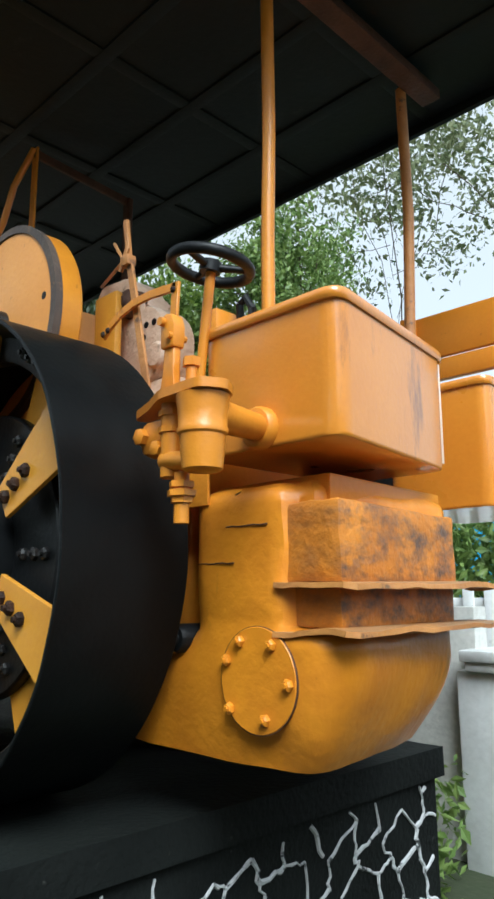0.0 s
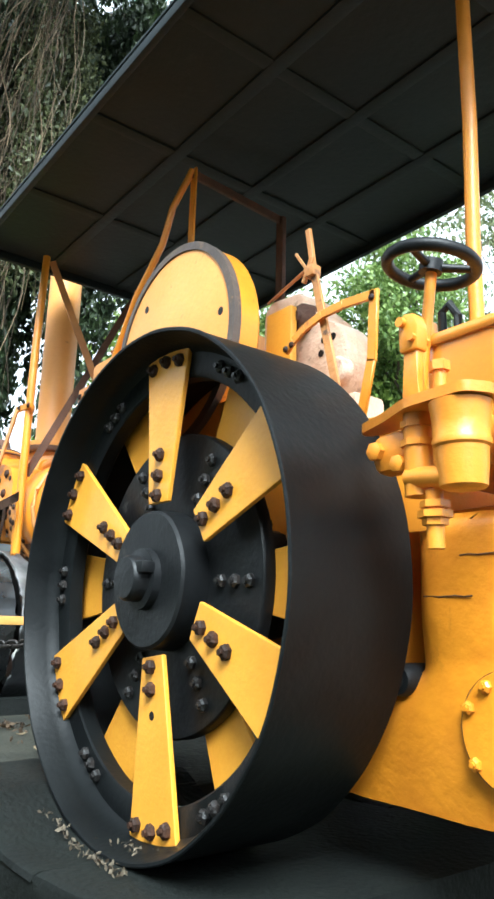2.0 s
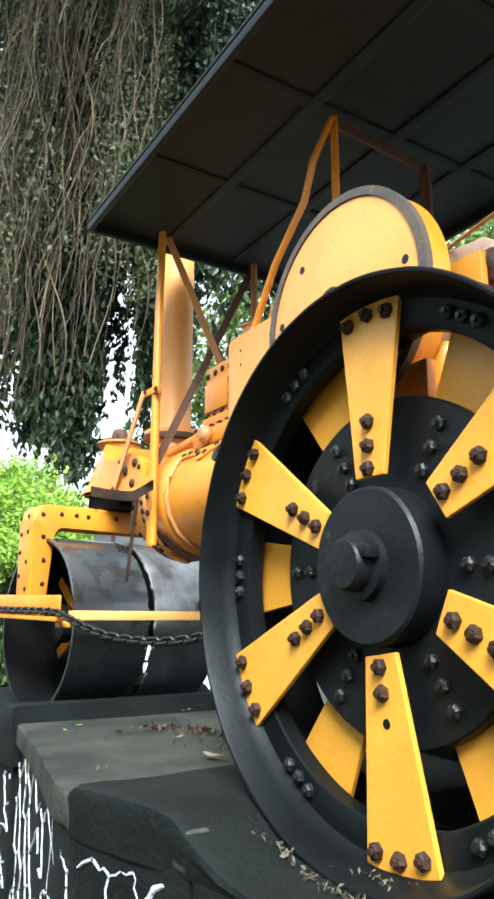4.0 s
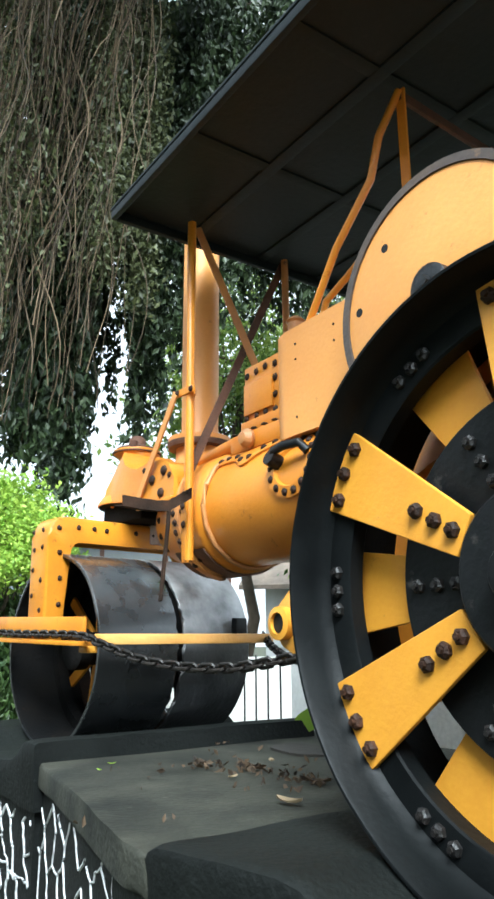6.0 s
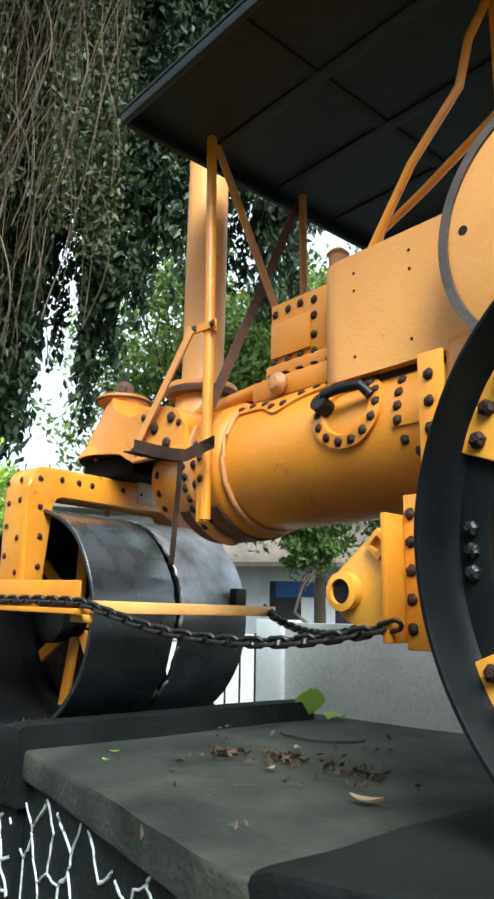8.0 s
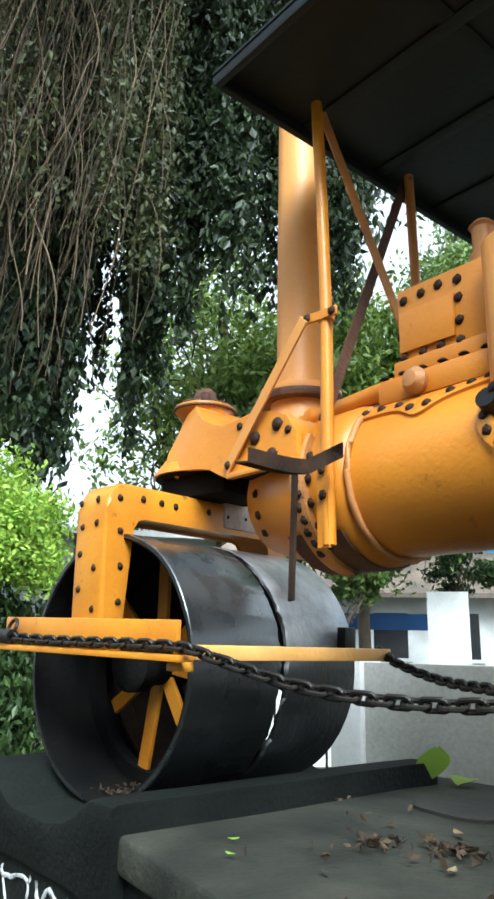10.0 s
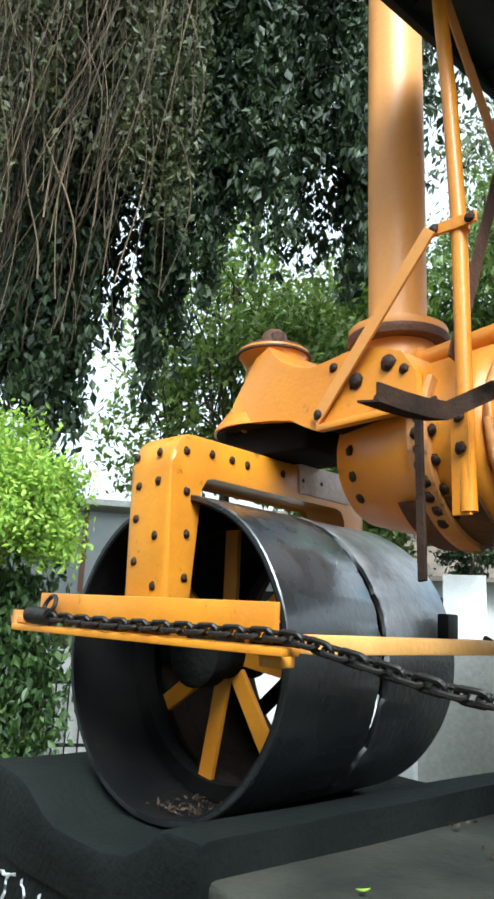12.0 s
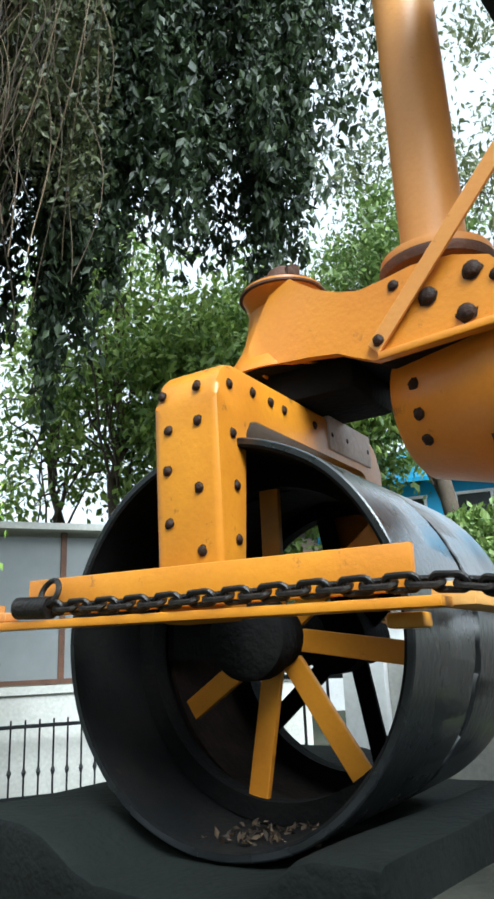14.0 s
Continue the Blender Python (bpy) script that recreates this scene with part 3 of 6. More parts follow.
for p, q in zip(vs, vs[1:]):
    for k in range(3):
        bm.faces.new((p[k], p[k + 1], q[k + 1], q[k]))
bm.faces.new(vs[0]), bm.faces.new(vs[-1][::-1])
lap = part("lap_plate", bm, ORANGE, roller)
put_bolts(lap, RIVET, [on_boiler(-1.155, s, 0.008) for s in (-0.01, 0.04, 0.09, 0.14)], lambda p: (0, p.y - YC, p.z - BZ), "rivet")
put_bolts(lap, RIVET, [on_boiler(-1.14 + 0.05 * k, -0.08 - 0.045 * k, 0.0) for k in range(4)], lambda p: (0, p.y - YC, p.z - BZ), "rivet")
# strap round the smokebox end
bm = bmesh.new()
pipe(bm, [on_boiler(-2.07 + 0.02 * max(0, -i) * 0.1, 0.10 * i, 0.012) for i in range(-7, 4)], 0.013, 14)
part("pipe_strap", bm, ORANGE_WORN, roller)

# chimney with its foot
CH = Matrix.Translation((-2.605, YC, 0))
bm = bmesh.new()
lathe(bm, [(0.20, 1.50), (0.165, 1.56), (0.14, 1.62), (0.135, 1.695), (0.178, 1.70), (0.185, 1.715), (0.182, 1.745), (0.12, 1.755), (0.108, 1.78), (0.110, 2.2), (0.108, 3.6), (0.09, 3.6), (0.085, 1.9)], CH, 48)
chimney = part("chimney", bm, ORANGE_SKYLIT, roller, "tall orange chimney pipe with a bolted foot flange")
put_bolts(chimney, RIVET_SMALL, [(-2.605 + 0.143 * math.cos(a), YC + 0.143 * math.sin(a), 1.748) for a in [math.pi * 2 * k / 12 for k in range(12)]], (0, 0, 1), "rivet")
bm = bmesh.new()
lathe(bm, [(0.137, 1.680), (0.183, 1.684), (0.189, 1.700), (0.188, 1.716), (0.137, 1.718)], CH, 48, True)
part("gasket", bm, RUST, chimney, "rusty flange gasket")

# saddle and steering head casting
YH = 0.54
top_line = [(-3.14, 1.425), (-3.14, 1.50), (-3.13, 1.59), (-3.12, 1.66), (-3.10, 1.70), (-3.05, 1.715), (-2.99, 1.71), (-2.93, 1.655), (-2.86, 1.60), (-2.78, 1.56), (-2.71, 1.54), (-2.63, 1.545), (-2.54, 1.555), (-2.42, 1.54), (-2.32, 1.50), (-2.265, 1.42)]
under = [(-2.265, 1.305), (-2.68, 1.308), (-2.74, 1.335), (-2.80, 1.366), (-2.90, 1.385), (-3.04, 1.402)]
bm = bmesh.new()
prism(bm, top_line + under, 0.335, 0.368)
prism(bm, top_line + under, 0.735, 0.768)
lower = [(x + (0.045 if x < -3.1 else 0.0), z - (0.045 if x >= -3.17 else 0.0)) for x, z in top_line]
prism(bm, top_line + lower[::-1], 0.364, 0.739)
lathe(bm, [(0.232, 1.400), (0.230, 1.412), (0.208, 1.445), (0.185, 1.485), (0.167, 1.53), (0.155, 1.58), (0.148, 1.64), (0.143, 1.70), (0.141, 1.735), (0.150, 1.74), (0.148, 1.757), (0.13, 1.765), (0.02, 1.77)], Matrix.Translation((-3.125, 0.54, 0)), 40)
bmesh.ops.triangulate(bm, faces=[f for f in bm.faces if len(f.verts) > 4])
for v in bm.verts:
    if v.co.z < 1.73:
        w = 0.42 * ease((-2.86 - v.co.x) / 0.22) * ease((v.co.z - 1.43) / 0.28)
        v.co.y += (0.54 - v.co.y) * w
core = [(x + (0.05 if x < -3.1 else 0.0), z - 0.05) for x, z in top_line[1:]] + [(x, z + 0.014) for x, z in under]
head = part("steering_head", bm, ORANGE, roller, "orange cast steering head and saddle")
bm = bmesh.new()
lathe(bm, [(0.145, 1.735), (0.156, 1.737), (0.156, 1.745), (0.145, 1.748)], Matrix.Translation((-3.125, 0.54, 0)), 40, True)
lathe(bm, [(0.132, 1.762), (0.126, 1.776), (0.085, 1.788), (0.058, 1.800), (0.050, 1.842), (0.032, 1.858), (0.01, 1.860)], Matrix.Translation((-3.125, 0.54, 0)), 28)
tube(bm, (-3.03, 0.47, 1.75), (-3.03, 0.47, 1.80), 0.026, n=8)
part("head_cap", bm, RUST, head, "domed rusty cap on the steering head")
bm = bmesh.new()
box(bm, -2.66, -2.262, 0.315, 0.337, 1.298, 1.322, None, 0.005)
part("saddle_lip", bm, ORANGE, head)
BIG_RIVET = stained_rivet_mesh("rivet", 0.027, BOLT, 3)
put_bolts(head, BIG_RIVET, [(-2.50, 0.335, 1.445), (-2.40, 0.335, 1.36), (-2.37, 0.335, 1.475)], (0, -1, 0.1), "rivet")
put_bolts(head, RIVET, [(-2.60, 0.335, 1.515), (-2.31, 0.335, 1.44)], (0, -1, 0.1), "rivet")

# solid black fill that paints the shade under the head
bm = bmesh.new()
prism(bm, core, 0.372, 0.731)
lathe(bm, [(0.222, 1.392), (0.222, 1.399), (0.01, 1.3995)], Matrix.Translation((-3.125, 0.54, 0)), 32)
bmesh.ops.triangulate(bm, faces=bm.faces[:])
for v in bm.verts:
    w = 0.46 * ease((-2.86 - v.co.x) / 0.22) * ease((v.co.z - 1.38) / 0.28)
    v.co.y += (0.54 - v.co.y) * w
part("shade_fill", bm, SHADE_BLACK, head, "black fill painting the shade under the steering head")

# front fork: a riveted box frame over the drum
DX, DZ, DR = -3.012, 0.567, 0.512
FY = 0.485       # middle of the front drums
# the front axle is steered a little to one side
FRONT = Matrix.Translation((-3.03, -0.08, 0)) @ Matrix.Rotation(radians(7), 4, "Z") @ Matrix.Translation((3.03, 0.08, 0))
LIEY = Matrix.Translation((DX, 0, DZ)) @ Matrix.Rotation(radians(90), 4, "X")
bm = bmesh.new()
far = 2 * FY + 0.06
outer = [(-0.08, 0.60), (-0.08, 1.17), (-0.074, 1.215), (-0.056, 1.250), (-0.028, 1.273), (0.01, 1.282), (far - 0.09, 1.282), (far - 0.052, 1.273), (far - 0.024, 1.250), (far - 0.006, 1.215), (far, 1.17), (far, 0.60)]
inner = [(far - 0.12, 0.60), (far - 0.12, 1.105), (far - 0.15, 1.150), (far - 0.19, 1.162), (0.11, 1.162), (0.07, 1.150), (0.04, 1.105), (0.04, 0.60)]
prism(bm, outer + inner, -3.13, -2.93, Matrix(((0, 1, 0, 0), (1, 0, 0, 0), (0, 0, 1, 0), (0, 0, 0, 1))), 0.020)
fork = part("fork", bm, AMBER, roller, "yellow riveted fork over the front drum")
fork.matrix_basis = FRONT
put_bolts(fork, RIVET_FORK, [(x, -0.082, z) for x, z in ((-3.105, 1.20), (-2.99, 1.205), (-3.085, 1.10), (-2.99, 1.11), (-3.09, 0.99), (-2.99, 0.93), (-3.085, 0.85), (-2.985, 0.77))], (0, -1, 0), "rivet")
put_bolts(fork, RIVET_FORK, [(-2.928, y, z) for y, z in ((-0.02, 1.215), (0.10, 1.225), (0.20, 1.225), (0.28, 1.222), (-0.01, 1.08), (0.0, 0.94), (0.0, 0.80), (0.48, 1.225), (0.60, 1.22), (0.72, 1.225), (0.9, 1.225))], (1, 0, 0), "rivet")
bm = bmesh.new()
box(bm, -3.10, -2.922, 0.58, 0.93, 1.168, 1.290, None, 0.008)
part("fork_plate", bm, DIRTY_WHITE, fork, "pale worn plate on the fork")
# pivot coloured near-black for the shade it stands in
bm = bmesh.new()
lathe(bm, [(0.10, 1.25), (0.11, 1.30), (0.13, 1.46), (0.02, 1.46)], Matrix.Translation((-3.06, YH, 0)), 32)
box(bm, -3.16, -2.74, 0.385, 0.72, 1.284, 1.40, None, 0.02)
part("fork_pivot", bm, SHADE_BLACK, fork, "pivot under the steering head, coloured black for its shade")


def drum(y0, y1, tread, inside, spokes, spoke_mat):
    """One hollow roll; its edges are chipped and wavy."""
    bm = bmesh.new()
    lathe(bm, [(DR, -y0 - 0.004), (DR - 0.004, -y0), (DR - 0.018, -y0), (DR - 0.018, -(y0 + y1) / 2), (DR - 0.018, -y1), (DR - 0.004, -y1), (DR, -y1 + 0.005), (DR, -(y0 + y1) / 2)], LIEY, 128, True)
    rough_up(bm, 0.004, 5, 3.0)
    for v in bm.verts:
        gap = min(abs(v.co.y - 0.49), abs(v.co.y - 0.535))
        if gap < 0.008:
            v.co.y += 0.016 * noise.noise(v.co * 9) + 0.014 * noise.noise(v.co * 31)
    d = part("front_drum", bm, tread, roller, "scuffed black hollow front roller drum")
    d.matrix_basis = FRONT
    # near inner wall, ring and hub: shade put into the black
    bm = bmesh.new()
    lathe(bm, [(DR - 0.0185, -y0), (DR - 0.026, -y0 - 0.004), (DR - 0.026, -y1 + 0.014), (DR - 0.0185, -y1 + 0.012)], LIEY, 96, True)
    rough_up(bm, 0.004, 5, 3.0)
    part("inner_wall", bm, inside, d, "dark inner wall of the drum")
    ym = y0 + 0.30
    bm = bmesh.new()
    lathe(bm, [(DR - 0.030, -ym + 0.03), (DR - 0.085, -ym + 0.03), (DR - 0.085, -ym - 0.03), (DR - 0.030, -ym - 0.03)], LIEY, 72, True)
    part("ring", bm, SHADE_BLACK, d)
    bm = bmesh.new()
    lathe(bm, [(0.10, -y0 - 0.12), (0.115, -y0 - 0.13), (0.115, -y0 - 0.20), (0.09, -y0 - 0.21), (0.09, -y1 + 0.05)], LIEY, 28)
    part("hub", bm, SHADE_BLACK, d)
    for deg in spokes:
        a = radians(deg)
        bm = bmesh.new()
        box(bm, -0.031, 0.031, -0.010, 0.010, 0.08, 0.36 if deg == 213 else DR - 0.060, None, 0.003)
        bmesh.ops.transform(bm, matrix=Matrix.Translation((DX, ym, DZ)) @ Matrix.Rotation(math.pi / 2 - a, 4, "Y"), verts=bm.verts)
        part("spoke", bm, spoke_mat, d, smooth=False)
    return d


# far spokes are coloured black for the shade inside the roll
drum(0.012, 0.490, DRUM, SHADE_BLACK, (-101, -57, -9, 38, 90, 140, 213), AMBER)
drum(0.535, 0.995, DRUM_SHEEN, DARK_RUST, (-80, -20, 40, 100, 160, 220), SHADE_BLACK)
# added half rings that keep sky light from showing through the joint
bm = bmesh.new()
lathe(bm, [(DR - 0.05, -0.40), (DR - 0.075, -0.40), (DR - 0.075, -0.62), (DR - 0.05, -0.62)], LIEY, 72, True)
bmesh.ops.bisect_plane(bm, geom=bm.verts[:] + bm.edges[:] + bm.faces[:], plane_co=(DX, 0, DZ - 0.05), plane_no=(0, 0, -1), clear_outer=True)
part("joint_blocker", bm, SHADE_BLACK, fork, "added black ring blocking light through the drum joint").matrix_basis = Matrix.Identity(4)
bm = bmesh.new()
lathe(bm, [(DR - 0.030, -0.43), (DR - 0.045, -0.43), (DR - 0.045, -0.512), (DR - 0.030, -0.512)], LIEY, 72, True)
bmesh.ops.bisect_plane(bm, geom=bm.verts[:] + bm.edges[:] + bm.faces[:], plane_co=(DX, 0, DZ - 0.05), plane_no=(0, 0, 1), clear_outer=True)
part("joint_blocker", bm, DARK_RUST, fork, "added rust-brown ring blocking light through the drum joint").matrix_basis = Matrix.Identity(4)

# mud-scraper frame round the drums
bm = bmesh.new()
box(bm, -3.56, -2.445, -0.115, -0.095, 0.635, 0.735, None, 0.004)
scraper = part("scraper_frame", bm, AMBER, roller, "yellow scraper frame beside the front drum")
scraper.matrix_basis = FRONT @ Matrix.Translation((-3.0, 0, 0.68)) @ Matrix.Rotation(radians(1.2), 4, "Y") @ Matrix.Translation((3.0, 0, -0.68))
bm = bmesh.new()
slab(bm, [(-3.70, -0.13), (-3.64, -0.17), (-2.375, -0.17), (-2.375, -0.095), (-3.66, -0.095)], 0.600, 0.622, 0.004)
part("ledge", bm, AMBER, scraper)
bm = bmesh.new()
slab(bm, [(-2.43, -0.06), (-2.34, -0.06), (-2.31, 0.96), (-2.35, 1.05), (-2.41, 1.05)], 0.606, 0.655, 0.004)
part("cross_bar", bm, GLARE_ORANGE, scraper, "cross bar with glare put into its pale paint")
bm = bmesh.new()
box(bm, -2.52, -2.44, -0.09, -0.03, 0.565, 0.597, None, 0.006)
part("bracket", bm, YELLOW, scraper)
bm = bmesh.new()
tube(bm, (-3.66, -0.135, 0.60), (-3.66, -0.135, 0.67), 0.022, n=10)
box(bm, -3.69, -3.61, -0.15, -0.10, 0.624, 0.65, None, 0.006)
part("lug", bm, ORANGE_WORN, scraper)
bm = bmesh.new()
box(bm, -2.50, -2.455, 0.86, 0.94, 0.63, 0.74, None, 0.006)
part("post_stub", bm, BLACK, scraper)

# tow bracket on the hornplate
bm = bmesh.new()
box(bm, -1.06, -0.90, 0.285, 0.30, 0.50, 0.96, None, 0.004)
horn = part("hornplate", bm, ORANGE, roller, "orange riveted hornplate")
bm = bmesh.new()
box(bm, -0.99, -0.90, 0.285, 0.30, 0.962, 1.40, None, 0.004)
part("upper_strip", bm, ORANGE, horn)
bm = bmesh.new()
box(bm, -1.082, -1.062, 0.20, 0.30, 0.52, 0.90, None, 0.004)
part("flange", bm, ORANGE, horn)
put_bolts(horn, RIVET, [(-1.035, 0.283, 0.56 + 0.085 * k) for k in range(5)] + [(-0.95, 0.283, 0.56 + 0.085 * k) for k in range(10)], (0, -1, 0), "rivet")
for y0 in (2 * YC - 0.32, 0.285):
    bm = bmesh.new()
    prism(bm, [(-1.35, 0.64), (-1.34, 0.73), (-1.22, 0.82), (-1.14, 0.87), (-1.062, 0.87), (-1.062, 0.55), (-1.22, 0.55), (-1.31, 0.59)], y0, y0 + 0.035, None, 0.006)
    tow = part("tow_bracket", bm, YELLOW, roller, "yellow cast tow bracket")
bm = bmesh.new()
M = Matrix.Translation((-1.285, 0, 0.672)) @ Matrix.Rotation(radians(90), 4, "X")
lathe(bm, [(0.062, -0.30), (0.062, -0.25), (0.04, -0.245), (0.04, -0.30)], M, 24, True)
M2 = Matrix.Translation((-1.145, 0, 0.815)) @ Matrix.Rotation(radians(90), 4, "X")
lathe(bm, [(0.05, -0.30), (0.05, -0.262), (0.028, -0.26), (0.028, -0.30)], M2, 4, True)
part("boss", bm, YELLOW, tow)
bm = bmesh.new()
tube(bm, (-1.285, 0.258, 0.672), (-1.285, 2 * YC - 0.28, 0.672), 0.038, n=20)
part("pin", bm, BLACK, tow, "black pin end")

# firebox behind the wheel, with its plates
bm = bmesh.new()
box(bm, -0.98, -0.06, 0.40, 2 * YC - 0.40, 0.42, 1.50, None, 0.05, 3)
box(bm, -0.10, 0.62, 0.40, 2 * YC - 0.40, 0.42, 1.14, None, 0.03, 3)
box(bm, -0.10, 0.62, 1.00, 1.04, 1.10, 1.46, None, 0.01)
firebox = part("firebox", bm, ORANGE, roller, "orange firebox shell")
put_bolts(firebox, RIVET, [(x, 0.398, z) for x in (-0.85, -0.55, -0.25, 0.05, 0.35) for z in (0.5, 0.58, 0.66, 0.95)], (0, -1, 0), "rivet")
bm = bmesh.new()
tube(bm, (WX, 0.09, WZ), (WX, 2 * YC - 0.09, WZ), 0.075, n=20)
box(bm, -0.16, 0.16, 0.29, 0.40, 0.58, 0.92, None, 0.03)
part("axle", bm, BLACK, roller, "black rear axle and bearing")
bm = bmesh.new()
prism(bm, [(-0.75, 1.05), (-0.30, 1.25), (-0.06, 1.25), (-0.06, 1.40), (-0.75, 1.40)], 0.30, 0.34, None, 0.006)
part("side_plate", bm, ORANGE, roller)

# rear ash box, hatch and rusted collar
bm = bmesh.new()
def rounded(points, r, n=5):
    out = []
    k = len(points)
    for i in range(k):
        p, a, b = Vector(points[i]), Vector(points[i - 1]), Vector(points[(i + 1) % k])
        u, w = (a - p).normalized(), (b - p).normalized()
        for j in range(n + 1):
            f = j / n
            out.append(tuple(p + u * r * (1 - f) ** 2 + w * r * f ** 2))
    return out


corners = rounded([(0.70, 0.305), (1.245, 0.305), (1.135, 1.05), (0.70, 1.06)], 0.13, 8)
foot = []
for k, p in enumerate(corners):
    a, b = Vector(p), Vector(corners[(k + 1) % len(corners)])
    steps = max(1, int((b - a).length / 0.025))
    foot += [tuple(a.lerp(b, m / steps)) for m in range(steps)]
low = []
for i in range(36):
    f = i / 35
    z = 0.20 + 0.705 * f
    pinch = 0.11 * max(0, 0.35 - f) ** 1.6 / 0.35 ** 1.6
    shoulder = 0.03 * ease((z - 0.875) / 0.03)
    step = ease((z - 0.515) / 0.03)
    row = []
    for x, y in foot:
        # the corner column stands out from the part that carries the collars
        back = 0.312 + 0.058 * ease((x - 1.05) / 0.05)
        y += (max(y, back) - y) * step
        x += (min(x, 1.13) - x) * step
        px = x - pinch * 1.1 * ease((x - 0.85) / 0.35)
        near = ease((0.92 - x) / 0.20)
        lead = near * (0.13 * ease((0.53 - z) / 0.10) + 0.30 * max(0, 0.46 - z) / 0.26)
        side = max(-1, min(1, (y - 0.68) / 0.37))
        px += shoulder * (1 if x < 0.9 else -1)
        row.append(bm.verts.new((px - lead, y - pinch * (0.35 if side < 0 else 0.7) * side - shoulder * side, z)))
    if low:
        for k in range(len(row)):
            bm.faces.new((low[k], low[(k + 1) % len(row)], row[(k + 1) % len(row)], row[k]))
    else:
        bm.faces.new(row)
    low = row
bm.faces.new(low)
rough_up(bm, 0.008, 6, 2.0)
ash = part("ash_box", bm, ASH_PAINT, roller, "dented orange ash box with a round hatch")
bm = bmesh.new()
M = Matrix.Translation((0.992, 0, 0.412)) @ Matrix.Rotation(radians(90), 4, "X")
lathe(bm, [(0.128, -0.312), (0.128, -0.3015), (0.126, -0.2995), (0.01, -0.2985)], M, 40)
hatch = part("hatch", bm, ASH_PAINT, ash, "round bolted hatch cover")
bm = bmesh.new()
lathe(bm, [(0.1283, -0.308), (0.1283, -0.3012), (0.1296, -0.3012), (0.1296, -0.308)], M, 48, True)
part("groove", bm, RUST, hatch, "dark dirt line round the hatch")
put_bolts(hatch, PAINTED_BOLT, [(0.935, 0.298, 0.503), (0.888, 0.298, 0.454), (1.043, 0.298, 0.497), (1.098, 0.298, 0.408), (0.900, 0.298, 0.338), (1.022, 0.298, 0.321)], (0, -1, 0))
for x0, x1, z in ((0.76, 0.90, 0.70), (0.87, 1.02, 0.795)):
    bm = bmesh.new()
    pipe(bm, [(x0 + (x1 - x0) * k / 6, 0.311 + 0.001 * (k % 2), z + 0.0015 * math.sin(2.1 * k)) for k in range(7)], 0.0020, 6)
    part("weld_seam", bm, RUST, ash, "dark weld seam")
bm = bmesh.new()
slab(bm, [(1.02, 0.335), (1.24, 0.325), (1.165, 0.99), (0.9, 1.04)], 0.645, 0.845, 0.012)
cut_up(bm, 4)
rough_up(bm, 0.006, 14, 6.0)
part("collar", bm, PEELING, ash, "peeling rust-stained collar")
bm = bmesh.new()
slab(bm, [(1.03, 0.35), (1.225, 0.345), (1.15, 0.99), (0.9, 1.03)], 0.535, 0.64, 0.01)
cut_up(bm, 4)
rough_up(bm, 0.006, 16, 8.0)
part("collar", bm, PEELING, ash, "peeling rust-stained collar")
for z in (0.632, 0.522):
    bm = bmesh.new()
    slab(bm, [(1.045, 0.30), (1.27, 0.295), (1.29, 0.32), (1.25, 1.16), (0.9, 1.18)], z, z + 0.013)
    bmesh.ops.subdivide_edges(bm, edges=[e for e in bm.edges if e.calc_length() > 0.1], cuts=9)
    rough_up(bm, 0.012, 12, z)
    part("flange", bm, ORANGE_WORN, ash, "bent chipped flange plate")
bm = bmesh.new()
slab(bm, [(0.72, 0.42), (1.14, 0.42), (1.10, 1.02), (0.72, 1.05)], 0.855, 0.925, 0.004)
part("top_plate", bm, ORANGE, ash)
# added block: closes the gap under the tank with painted shade
bm = bmesh.new()
box(bm, 0.74, 0.90, 0.78, 0.98, 0.915, 0.992, None, 0.006)
part("tank_gap_fill", bm, SHADE_BLACK, ash, "added black block for the shade under the water tank")

bm = bmesh.new()
lathe(bm, [(0.040, -0.40), (0.040, -0.30), (0.034, -0.288), (0.020, -0.286), (0.018, -0.278), (0.004, -0.277)], Matrix.Translation((0.690, 0, 0.500)) @ Matrix.Rotation(radians(90), 4, "X"), 24)
part("pivot_pin", bm, BLACK, ash, "black pivot pin beside the wheel")

# side plate of the footplate with its rolled top edge
bm = bmesh.new()
box(bm, 0.40, 0.80, 0.306, 0.316, 0.86, 1.165, None, 0.003)
side_plate = part("side_plate", bm, ORANGE, roller, "orange footplate side plate with a ledge")
bm = bmesh.new()
box(bm, 0.38, 0.82, 0.275, 0.335, 1.160, 1.180, None, 0.006)
part("ledge", bm, ORANGE, side_plate)

